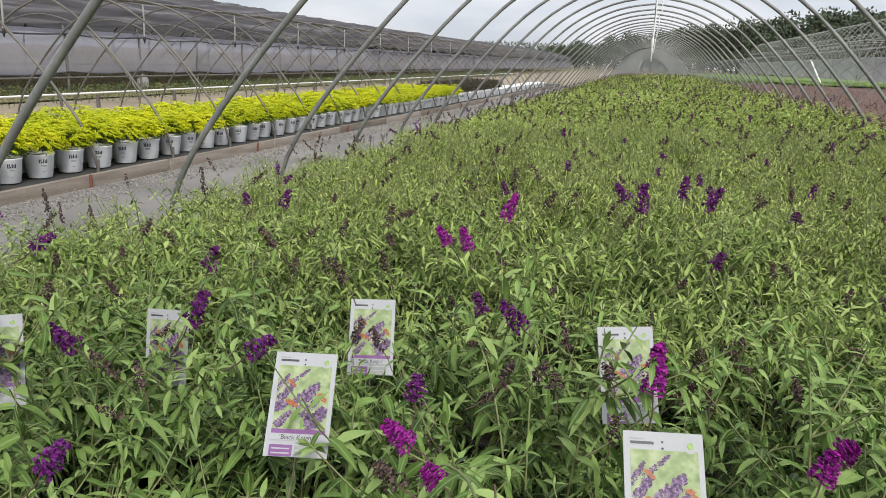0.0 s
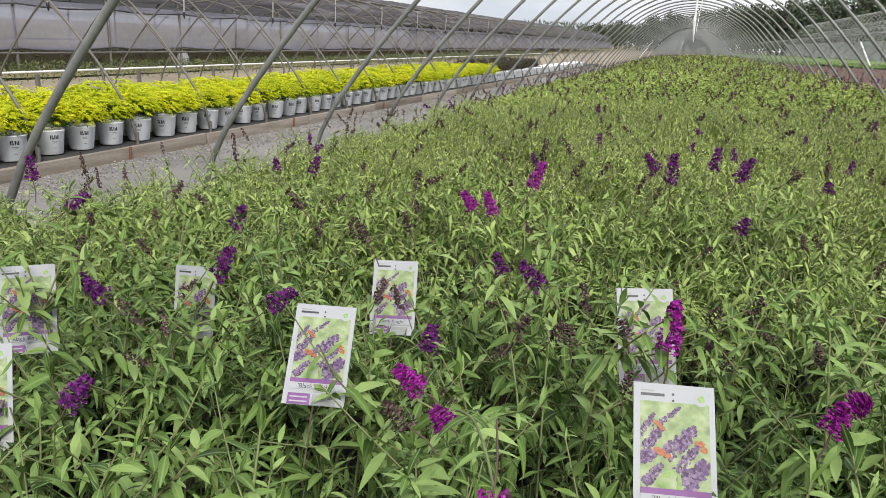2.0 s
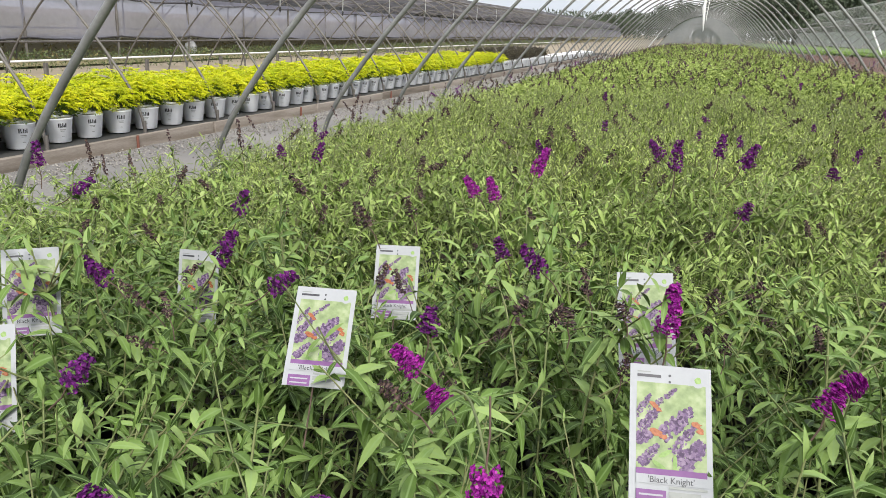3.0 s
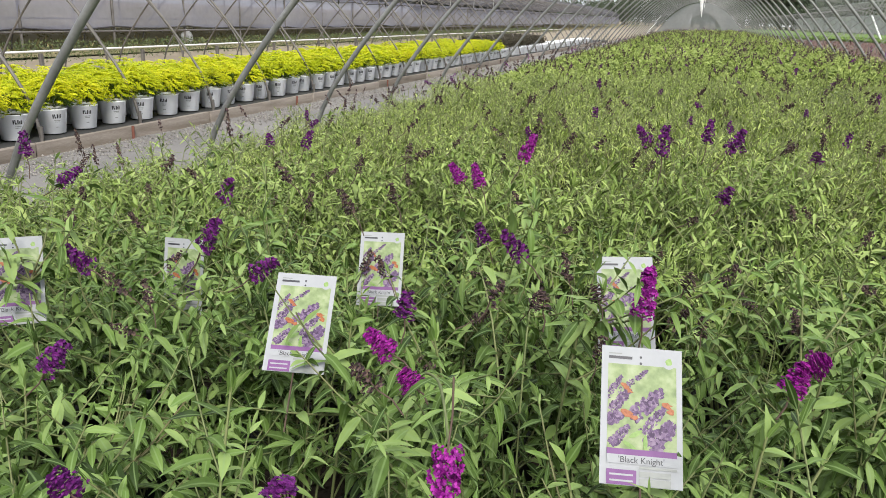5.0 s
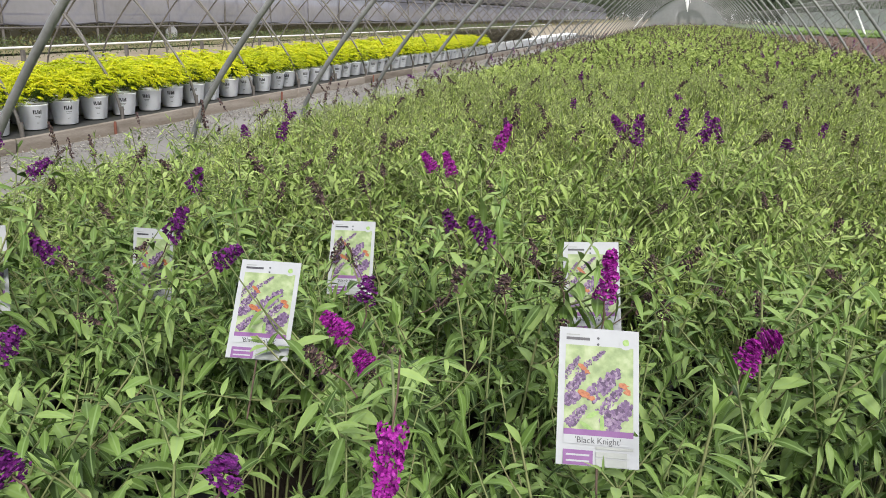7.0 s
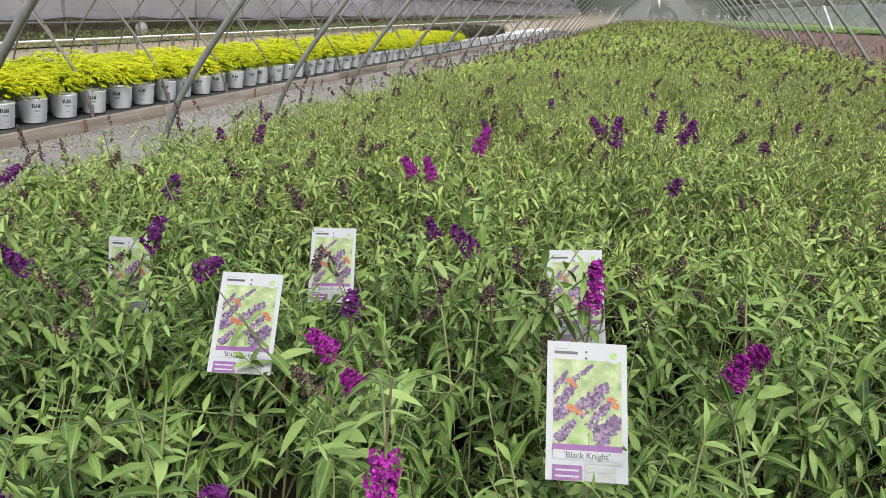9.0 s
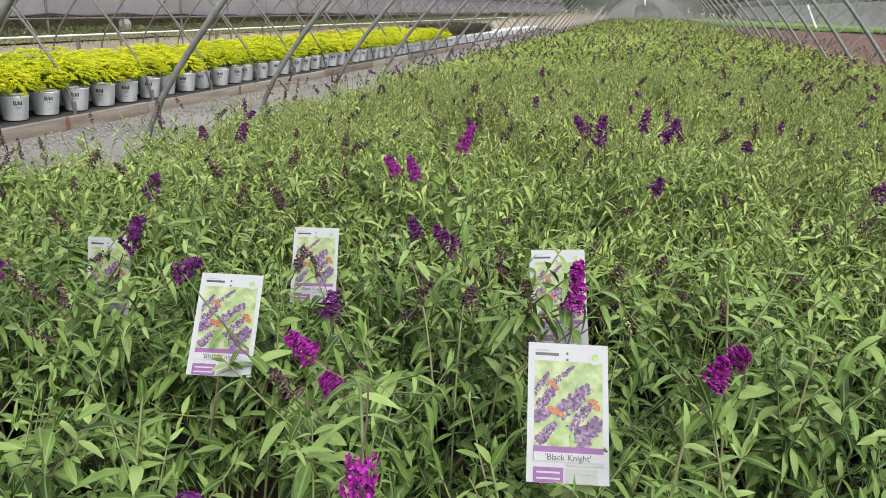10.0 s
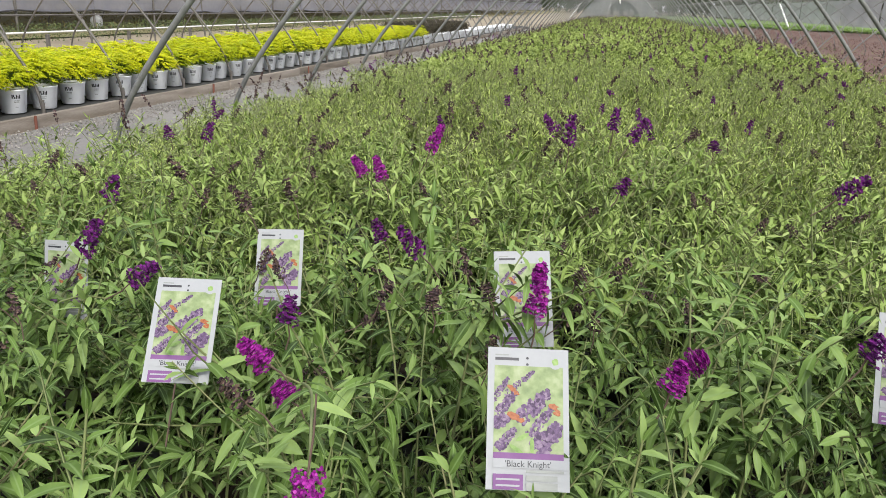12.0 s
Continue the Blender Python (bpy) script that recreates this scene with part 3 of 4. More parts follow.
GOLDS_FAR = [frond_mound(30 + k, 110, 6, 0.262, 0.158, 0.325, 0.042, GOLD, "foliage") for k in range(3)]
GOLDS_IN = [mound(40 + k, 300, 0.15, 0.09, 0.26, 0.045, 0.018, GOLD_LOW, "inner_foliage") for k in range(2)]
DARKS = [mound(50 + k, 500, 0.2, 0.20, 0.32, 0.06, 0.022, DARKLEAF, "foliage") for k in range(3)]
g = np.random.default_rng(5)
for r in range(4):
    for k in range(110):
        y = 2.6 + 0.385 * k + (0.19 if r % 2 else 0.0) + g.uniform(-0.025, 0.025)
        x = -5.285 - 0.325 * r + g.uniform(-0.02, 0.02)
        if y > 40 or (r > 1 and y > 28):
            continue
        turn = -45 + g.uniform(-28, 28)
        if y < 21.2:
            ob = thing("golden_shrub", pose(x, y, 0.008, 0, 0, turn), "bright golden-yellow feathery shrub in a white pot", "shrub", "golden shrubs in pots")
            part("foliage", GOLDS[(k + 2 * r) % 5] if y < 11 and r < 2 or y < 5 else GOLDS_FAR[(k + r) % 3], ob, pose(0, 0, 0, g.uniform(-4, 4), g.uniform(-4, 4), g.uniform(0, 360)) @ Matrix.Scale(g.uniform(0.93, 1.08), 4))
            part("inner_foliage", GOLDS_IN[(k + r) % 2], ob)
        elif y < 27.5:
            ob = thing("dark_shrub", pose(x, y, 0.008, 0, 0, turn), "dark burgundy-green shrub in a white pot", "shrub", "dark shrubs in pots")
            part("foliage", DARKS[(k + r) % 3], ob, pose(0, 0, 0, 0, 0, g.uniform(0, 360)))
        else:
            ob = thing("empty_pot", pose(x, y, 0.008, 0, 0, turn), "white nursery pot filled with bare soil", "pot", "bare white pots")
        pot = part("pot", POT_W, ob)
        part("soil", POT_S, ob)
        if r == 0 and y < 22:
            part("printed_mark", POT_T, pot, label="dark printed mark")
            part("printed_lines", POT_L, pot, label="fine grey printed lines")

# ---- bed edging ----
edge = tagged(new("trim_board"), "weathered timber edging boards along the potted bed", "edging", kind="structure")
BOARD = box_mesh("board", 0.045, 2.40, 0.125, WOOD, 0.006)
for k in range(18):
    part("board", BOARD, edge, pose(-5.035 + 0.008 * math.sin(k * 2.1), 1.2 + 2.42 * k, -0.056, 0.15 * math.sin(k), 4 * math.sin(k * 1.7), 0.3 * math.sin(k * 3.3)))
STAKE = tube_mesh("marker_stake", [(0, 0, -0.14), (0, 0, -0.02), (0.003, 0, 0.012)], 0.014, 6, REDTAPE)
for y in (5.96, 9.18, 12.4):
    thing("marker_stake", pose(-4.985, y, 0), "short red plastic stake against the edging board", "stake", "red stakes", me=STAKE)


def stones(seed, n, x0, x1, y0, y1, lo, hi):
    """A scatter of small rough stones, joined."""
    g = np.random.default_rng(seed)
    base = np.array([(1, 0, 0), (0, 1, 0), (-1, 0, 0), (0, -1, 0), (0, 0, 0.8), (0, 0, -0.6)], float)
    tri = np.array([(0, 1, 4), (1, 2, 4), (2, 3, 4), (3, 0, 4), (1, 0, 5), (2, 1, 5), (3, 2, 5), (0, 3, 5)])
    c = np.stack([x0 + (x1 - x0) * g.beta(1.6, 1.6, n), g.uniform(y0, y1, n), np.full(n, -0.098)], -1)
    s = g.uniform(lo, hi, (n, 1, 1))
    v = c[:, None] + base[None] * s * g.uniform(0.6, 1.3, (n, 6, 1))
    return mesh_of("gravel", v.reshape(-1, 3), (tri[None] + (np.arange(n) * 6)[:, None, None]).reshape(-1, 3), STONE, False)


thing("gravel", pose(0, 0, 0), "pale loose gravel strip along the timber edging", "gravel", me=stones(3, 9000, -5.0, -4.42, 2.5, 24, 0.005, 0.013), kind="stuff")
thing("gravel", pose(0, 0, 0), "scattered pale pebbles on the grey path", "gravel", me=stones(4, 1200, -4.6, -2.3, 2.5, 30, 0.006, 0.014), kind="stuff")


# ---- butterfly bushes ----
def canopy(x):
    """Height of the bush tops across the bed."""
    return np.interp(x, [-2.7, -2.4, -2.0, -1.6, -1.2, -0.4, 0.3, 2.7], [0.38, 0.47, 0.57, 0.67, 0.72, 0.74, 0.78, 0.78])


# plant tags: x, y, z of the top edge's middle, turn, lean back, roll
TAGS = [(0.055, 0.785, 0.815, 14, 36, 1), (-0.422, 0.923, 0.786, 17, 40, 2), (-0.465, 1.31, 0.742, 14, 30, -1), (0.005, 1.135, 0.808, 16, 28, -2),
        (-0.822, 1.175, 0.720, 4, 14, -2), (-0.957, 0.914, 0.776, 36, 26, -1), (-0.826, 0.70, 0.742, 38, 28, 0), (0.528, 1.07, 0.800, -8, 26, -3)]
# Rough camera spot that the leaf clearing is fitted to.
VIEW_FROM = np.array([0.05, 0.0, 1.16])
TAG_W, TAG_H = 0.085, 0.144


def clear_for_view(q, g):
    """Which leaves stay, fitted to the camera's view: most before a tag are dropped."""
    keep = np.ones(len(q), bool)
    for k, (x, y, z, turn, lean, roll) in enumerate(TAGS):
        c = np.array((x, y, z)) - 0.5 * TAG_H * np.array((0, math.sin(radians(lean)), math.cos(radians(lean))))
        v = VIEW_FROM - c
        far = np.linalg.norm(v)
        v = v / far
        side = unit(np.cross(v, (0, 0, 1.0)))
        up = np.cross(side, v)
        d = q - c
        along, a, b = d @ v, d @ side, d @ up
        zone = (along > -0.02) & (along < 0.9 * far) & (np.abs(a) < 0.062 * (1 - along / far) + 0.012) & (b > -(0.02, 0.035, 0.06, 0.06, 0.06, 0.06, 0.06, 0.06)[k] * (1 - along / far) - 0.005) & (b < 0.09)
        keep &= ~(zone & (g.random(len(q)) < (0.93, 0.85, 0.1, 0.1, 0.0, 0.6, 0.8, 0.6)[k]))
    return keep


def bush_arrays(seed, fine, stems=16, shoots=5, leaf=0.080, slim=1.0, thick=1.0, tall=0.78, spread=0.31, arms=0):
    """Leaves and stems of one bush: arching stems and side shoots with opposite, drooping lance leaves and a tuft at each tip."""
    g = np.random.default_rng(seed)
    pos, way, up, ln, wd, dr, tubes = [], [], [], [], [], [], []

    def put(q, w, n, le, broad, d0, d1):
        pos.append(q)
        way.append(w)
        up.append(n)
        ln.append(le)
        wd.append(le * slim * broad * g.uniform(0.26, 0.40, len(q)))
        dr.append(g.uniform(d0, d1, len(q)))

    def clothe(p, gap, big, small, start, broad, tuft):
        seg = np.linalg.norm(np.diff(p, axis=0), axis=1)
        s = np.concatenate([[0], np.cumsum(seg)])
        at = np.arange(s[-1] * start, s[-1], gap)
        q = np.stack([np.interp(at, s, p[:, c]) for c in range(3)], -1)
        t = unit(np.stack([np.interp(at, s, np.gradient(p[:, c], s)) for c in range(3)], -1))
        a = unit(np.cross(t, [0.05, 0.03, 1.0]))
        b = np.cross(t, a)
        turn = g.uniform(-0.5, 0.5) + 1.25 * (np.arange(len(at)) % 2) + g.normal(0, 0.25, len(at))
        out = a * np.cos(turn)[:, None] + b * np.sin(turn)[:, None]
        u = (at / s[-1])[:, None]
        for sgn in (-1, 1):
            w = sgn * out * [1, 1, 0.55] + t * (0.12 + 0.40 * u * u) + g.normal(0, 0.24, q.shape)
            le = (big + (small - big) * u[:, 0] ** 1.3) * g.uniform(0.6, 1.2, len(q))
            put(q, w, unit(g.normal(0, 0.24, q.shape) + [0, 0, 1.0]), le, broad, 0.12, 0.9)
        # young erect leaves at the tip
        e = np.repeat(p[-1:], tuft, 0) - t[-1] * g.uniform(0, 0.012, (tuft, 1))
        w = t[-1] * 1.1 + g.normal(0, 0.42, (tuft, 3)) + [0, 0, 0.25]
        put(e, w, unit(g.normal(0, 1, (tuft, 3)) + [0, 0, 0.6]), small * g.uniform(0.6, 1.15, tuft), broad * 0.72, 0.05, 0.45)

    for k in range(stems):
        az = g.uniform(0, math.tau)
        r = spread * math.sqrt(g.uniform(0.02, 1.25))
        h = tall * g.uniform(0.66, 1.06) - 0.10 * (r / spread) ** 2
        o = np.array([math.cos(az), math.sin(az), 0])
        p0 = o * 0.03 + [0, 0, 0.19]
        p1 = o * r * 0.35 + [0, 0, h * 0.62] + g.normal(0, 0.03, 3)
        p2 = o * r * 1.0 + [0, 0, h] + g.normal(0, 0.03, 3)
        n = 9 if fine else 5
        u = np.linspace(0, 1, n)[:, None]
        p = (1 - u) ** 2 * p0 + 2 * u * (1 - u) * p1 + u * u * p2
        tubes.append(tube_arrays(p, thick * np.linspace(0.0032, 0.0012, n), 4 if fine else 3))
        clothe(p, 0.034, leaf, leaf * 0.48, 0.71, 1.12, 4)
        for j in range(shoots):
            i = int(g.integers(int(n * 0.68), n - 1))
            d = unit(unit(np.array([g.normal(), g.normal(), 0.0])) + o * 0.35 + [0, 0, g.uniform(0.0, 0.85)])
            le = g.uniform(0.06, 0.17)
            v = np.linspace(0, 1, 4 if fine else 2)[:, None]
            sp = p[i] + d * le * v + (np.array([0, 0, 0.04]) + g.normal(0, 0.018, 3)) * v * v
            tubes.append(tube_arrays(sp, thick * np.linspace(0.0017, 0.0009, len(sp)), 3))
            clothe(sp, 0.023, leaf * 0.78, leaf * 0.36, 0.15, 0.9, 3 if fine else 2)
    for k in range(arms):
        az = g.uniform(0, math.tau)
        o = np.array([math.cos(az), math.sin(az), 0])
        r = spread * g.uniform(0.9, 1.5)
        h = tall * g.uniform(0.76, 0.93)
        p0, p1, p2 = o * 0.03 + [0, 0, 0.45 * tall], o * r * 0.35 + [0, 0, h * 1.05], o * r + [0, 0, h] + g.normal(0, 0.03, 3)
        u = np.linspace(0, 1, 9)[:, None]
        p = (1 - u) ** 2 * p0 + 2 * u * (1 - u) * p1 + u * u * p2
        tubes.append(tube_arrays(p, thick * np.linspace(0.0022, 0.0010, 9), 4))
        clothe(p, 0.030, leaf * 0.95, leaf * 0.4, 0.45, 1.0, 6)
    lists = [np.concatenate(a) for a in (pos, way, up, ln, wd, dr)]
    return lists, joined(tubes), g


def bush_meshes(seed, fine, material, keep=None, **kw):
    (pos, way, up, ln, wd, dr), (tv, tf), g = bush_arrays(seed, fine, **kw)
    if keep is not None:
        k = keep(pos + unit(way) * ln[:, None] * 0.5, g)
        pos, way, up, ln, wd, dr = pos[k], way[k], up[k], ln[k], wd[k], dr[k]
    v, f, uv = leaf_arrays(pos, way, up, ln, wd, dr, fine)
    return mesh_of("foliage", v, f, material, True, uv), mesh_of("stem", tv, tf, STEM)


BUSH_POT = pot_mesh("pot", 0.10, 0.13, 0.21, POTBLACK, n=10)
BUSH_SOIL = disc_mesh("soil", 0.118, 0.185, SOIL)
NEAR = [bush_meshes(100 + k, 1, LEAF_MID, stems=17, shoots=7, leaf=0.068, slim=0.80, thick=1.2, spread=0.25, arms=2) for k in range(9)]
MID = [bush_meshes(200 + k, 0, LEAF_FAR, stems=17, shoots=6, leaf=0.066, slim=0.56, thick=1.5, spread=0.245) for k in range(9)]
BUSHES = []
g = np.random.default_rng(77)
NAME, GROUP = "green butterfly bush with narrow grey-green leaves in a black pot", "butterfly bushes in the bed"
for r in range(20):
    for c in range(14):
        x = -2.42 + 0.385 * c + (0.19 if r % 2 else 0.0) + g.uniform(-0.04, 0.04)
        y = 0.16 + 0.385 * r + g.uniform(-0.04, 0.04)
        if x > 2.6:
            continue
        k = (float(canopy(x)) + 0.105) / 0.78 * g.uniform(0.90, 1.07)
        m = pose(x, y, -0.105, 0, 0, g.uniform(0, 360)) @ Matrix.Diagonal((1, 1, k, 1))
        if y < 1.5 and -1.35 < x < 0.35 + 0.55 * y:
            leaves, stems = bush_meshes(1000 + 40 * r + c, 2, LEAF, lambda q, gg: clear_for_view(np.c_[q, np.ones(len(q))] @ np.array(m.transposed())[:, :3], gg), stems=15, shoots=8, leaf=0.068, slim=1.0, thick=1.1, spread=0.265, arms=3)
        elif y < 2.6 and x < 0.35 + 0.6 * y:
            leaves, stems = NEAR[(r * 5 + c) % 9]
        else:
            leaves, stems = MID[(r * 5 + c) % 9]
        ob = thing("butterfly_bush", m, NAME, "bush", GROUP)
        part("foliage", leaves, ob)
        part("stem", stems, ob)
        part("pot", BUSH_POT, ob)
        part("soil", BUSH_SOIL, ob)
        BUSHES.append((x, y, ob, m))


def petal_arrays(pos, way, up, size):
    """Small rounded, cupped petals."""
    way = unit(way)
    side = unit(np.cross(way, up))
    nor = np.cross(side, way)
    S = size[:, None]
    rim = [(0.0, 0.12, 0.0), (0.45, 0.42, 0.05), (0.85, 0.36, 0.22), (1.0, 0.0, 0.30), (0.85, -0.36, 0.22), (0.45, -0.42, 0.05), (0.0, -0.12, 0.0)]
    v = np.stack([pos + way * S * a + side * S * b + nor * S * c for a, b, c in rim], 1)
    tri = np.array([(0, 6, 5), (0, 5, 1), (1, 5, 4), (1, 4, 2), (2, 4, 3)])
    return v.reshape(-1, 3), (tri[None] + (np.arange(len(pos)) * 7)[:, None, None]).reshape(-1, 3)


def floret_arrays(g, clumps, each, length, radius, petal, bare):
    """Four-petalled florets in round clumps set about a tapering spike that points up; bare: how far the clumps stand apart."""
    u = (np.arange(clumps) + g.uniform(0, 0.8, clumps)) / clumps
    az = np.arange(clumps) * 2.399 + g.normal(0, 0.35, clumps)
    r = radius * (1.05 - 0.62 * u ** 1.6) * g.uniform(1 - 0.3 * bare, 1.1, clumps)
    mid = np.stack([np.cos(az) * r * 0.45, np.sin(az) * r * 0.45, u * length], -1)
    ball = np.repeat(r * 0.60, each)
    d = unit(g.normal(0, 1, (clumps * each, 3)) + np.repeat(np.stack([np.cos(az), np.sin(az), 0.25 + 0 * az], -1), each, 0) * 0.9)
    c = np.repeat(mid, each, 0) + d * (ball * g.uniform(0.75, 1.1, len(ball)))[:, None]
    out = unit(d + g.normal(0, 0.25, d.shape))
    a = unit(np.cross(out, [0.1, 0.2, 1.0]))
    b = np.cross(out, a)
    ph = g.uniform(0, math.tau, len(c))[:, None]
    pos, way = [], []
    for k in range(4):
        t = math.tau * k / 4 + ph
        pos.append(c)
        way.append(a * np.cos(t) + b * np.sin(t) + out * 0.12)
    pos, way = np.concatenate(pos), np.concatenate(way)
    return petal_arrays(pos, way, np.tile(out, (4, 1)), petal * g.uniform(0.75, 1.2, len(pos)))


def spike_mesh(seed, length, radius, material, clumps, each, petal, bare):
    g = np.random.default_rng(seed)
    return mesh_of("flower_spike", *floret_arrays(g, clumps, each, length, radius, petal, bare), material)


SPIKES = {"bright": [spike_mesh(300 + k, 0.08, 0.0145, BRIGHT, 30, 13, 0.0033, 0.4) for k in range(3)],
          "violet": [spike_mesh(310 + k, 0.08, 0.0145, VIOLET, 22, 6, 0.0046, 0.7) for k in range(5)],
          "faded": [spike_mesh(320 + k, 0.08, 0.0125, FADED, 15, 4, 0.0050, 1.2) for k in range(6)]}
SPIKES_FAR = {"violet": [spike_mesh(330 + k, 0.08, 0.0145, VIOLET, 14, 3, 0.0075, 0.7) for k in range(4)],
              "faded": [spike_mesh(340 + k, 0.08, 0.0125, FADED, 10, 2, 0.0080, 1.2) for k in range(5)]}
RACHIS = tube_mesh("flower_stalk", [(0, 0, -0.075), (0.003, 0.002, -0.035), (0, 0, 0.0), (0.001, 0, 0.04), (0, 0, 0.076)], np.array([0.0012, 0.0012, 0.0011, 0.0009, 0.0005]), 5, STALK)
TRUSS = {"bright": "bright magenta flower spike", "violet": "deep violet flower spike", "faded": "faded brown-purple flower spike"}


def spike(kind, x, y, z, length, side, back=12, k=0, thick=1.0):
    """A flower spike on the bush that stands nearest; side: degrees by which it leans along x."""
    _, _, ob, m = min(BUSHES, key=lambda b: (b[0] - x) ** 2 + (b[1] - y) ** 2)
    s = 0.86 * length / 0.08
    w = max(0.85, min(1.3, 0.56 + 0.62 * s)) * thick
    place = pose(x, y, z, -back, side, 0) @ Matrix.Translation((0, 0, -length / 2))
    inv = m.inverted()
    kinds = SPIKES_FAR[kind] if y > 2.6 and kind in SPIKES_FAR else SPIKES[kind]
    head = part("flower_spike", kinds[k % len(kinds)], ob, inv @ place @ Matrix.Diagonal((w, w, s, 1)), TRUSS[kind])
    part("flower_stalk", RACHIS, head)


BRIGHTS = [(0.05, 0.94, 0.83, 0.072, 4), (-0.215, 0.69, 0.815, 0.042, -62), (-0.165, 0.65, 0.80, 0.026, -50), (0.200, 0.71, 0.845, 0.036, 20), (0.218, 0.722, 0.856, 0.020, 60),
           (-0.39, 1.53, 0.83, 0.054, -40), (-0.33, 1.48, 0.84, 0.054, -25), (-0.3, 1.88, 0.84, 0.08, 25)]
VIOLETS = [(-0.18, 0.43, 0.81, 0.026, 20), (-0.36, 0.4, 0.79, 0.03, -60), (-0.55, 0.59, 0.78, 0.048, 40), (-0.83, 0.91, 0.76, 0.066, -70), (-0.7, 1.09, 0.77, 0.074, 30),
           (-0.77, 1.25, 0.81, 0.058, 20), (-0.5, 0.94, 0.78, 0.057, 55), (-0.23, 0.82, 0.81, 0.04, 5), (-0.23, 1.16, 0.81, 0.041, -30), (-0.17, 1.12, 0.81, 0.059, -50)]
VIOLETS_BACK = [(-0.04, 2.04, 0.87, 0.063, -45), (0.02, 2.0, 0.87, 0.089, 3), (0.13, 2.17, 0.88, 0.073, 8), (0.19, 1.92, 0.89, 0.071, 35), (-0.95, 1.92, 0.80, 0.061, 20),
                (-1.07, 1.91, 0.79, 0.041, -20), (-1.54, 1.5, 0.80, 0.074, -15), (-1.28, 1.38, 0.76, 0.073, 55), (0.15, 1.33, 0.88, 0.033, 30), (0.33, 1.7, 0.9, 0.027, 0),
                (-0.25, 2.75, 0.84, 0.042, 0), (0.52, 1.38, 0.9, 0.065, 55), (0.39, 0.8, 0.86, 0.033, 30)]
FADEDS = [(-0.2, 0.62, 0.81, 0.043, -60), (-0.51, 1.23, 0.82, 0.059, -40), (-0.38, 2.4, 0.83, 0.087, 5), (-0.44, 1.29, 0.83, 0.046, -25), (-1.03, 1.11, 0.75, 0.057, 10),
          (-1.09, 1.49, 0.79, 0.049, 30), (-0.07, 0.87, 0.82, 0.03, -5), (-0.01, 0.9, 0.83, 0.027, -20), (0.1, 0.96, 0.84, 0.027, 30), (-0.21, 1.96, 0.85, 0.058, 40),
          (-0.13, 0.88, 0.82, 0.037, 30), (-0.54, 1.76, 0.82, 0.061, 60), (-0.58, 1.75, 0.82, 0.055, 10), (-0.63, 1.57, 0.82, 0.045, 20), (-0.76, 1.44, 0.81, 0.066, -50),
          (0.15, 1.01, 0.84, 0.041, 50)]
spike("bright", -0.062, 0.455, 0.815, 0.074, -20, -128, 1, 0.78)


def flowering_stem(points, seed, leaves=7, size=0.055):
    """A long pale stem with pairs of drooping leaves, on the bush that stands nearest to its foot."""
    g = np.random.default_rng(seed)
    x, y = points[-1][:2]
    _, _, ob, m = min(BUSHES, key=lambda b: (b[0] - x) ** 2 + (b[1] - y) ** 2)
    p = np.array(points, float)
    u = np.linspace(0, len(p) - 1, 4 * len(p))
    p = np.stack([np.interp(u, np.arange(len(p)), p[:, c]) for c in range(3)], -1)
    for _ in range(3):
        p[1:-1] = 0.25 * p[:-2] + 0.5 * p[1:-1] + 0.25 * p[2:]
    inv = m.inverted()
    part("flowering_stem", mesh_of("flowering_stem", *tube_arrays(p, np.linspace(0.0011, 0.0018, len(p)), 7), STEM), ob, inv, "pale green flowering stem")
    at = np.linspace(0.25, 0.95, leaves)
    q = np.stack([np.interp(at * (len(p) - 1), np.arange(len(p)), p[:, c]) for c in range(3)], -1)
    t = unit(p[0] - p[-1])
    side = unit(np.cross(t, [0, 0, 1.0]))
    pos = np.repeat(q, 2, 0)
    way = np.tile(np.array([side, -side]), (leaves, 1)) + t * 0.5 + g.normal(0, 0.25, pos.shape)
    n = len(pos)
    ln = size * g.uniform(0.5, 1.2, n)
    v, f, uv = leaf_arrays(pos, way, g.normal(0, 0.3, pos.shape) + [0, 0, 1.0], ln, ln * g.uniform(0.24, 0.36, n), g.uniform(0.2, 1.0, n), 2)
    part("foliage", mesh_of("foliage", v, f, LEAF, True, uv), ob, inv)


flowering_stem([(-0.066, 0.478, 0.836), (-0.090, 0.54, 0.838), (-0.125, 0.63, 0.818), (-0.168, 0.70, 0.785), (-0.20, 0.78, 0.70)], 1, 6, 0.036)
for kind, rows in (("bright", BRIGHTS), ("violet", VIOLETS), ("violet", VIOLETS_BACK), ("faded", FADEDS)):
    for k, row in enumerate(rows):
        spike(kind, *row, k=k)
g = np.random.default_rng(91)
for k in range(330):
    y = 1.9 + 6.0 * g.random() ** 0.8
    x = g.uniform(-2.0, min(2.5, 0.7 + 0.7 * y))
    kind = "violet" if g.random() < 0.12 else "faded"
    spike(kind, x, y, float(canopy(x)) * g.uniform(0.95, 1.06) + 0.01, g.uniform(0.03, 0.075), g.uniform(-60, 60), g.uniform(-30, 45), k, g.uniform(0.7, 1.0))
for k in range(46):
    y = g.uniform(0.85, 1.9)
    x = g.uniform(-1.3, 0.25 + 0.4 * y)
    spike("faded", x, y, float(canopy(x)) * g.uniform(0.9, 1.04), g.uniform(0.025, 0.06), g.uniform(-70, 70), g.uniform(-40, 50), k, 0.8)
for k in range(20):
    y = g.uniform(1.0, 7.0)
    x = g.uniform(-2.3, -1.25)
    spike("faded", x, y, float(canopy(x)) + g.uniform(0.03, 0.11), g.uniform(0.06, 0.11), g.uniform(-40, 25), g.uniform(-20, 30), k, 0.55)


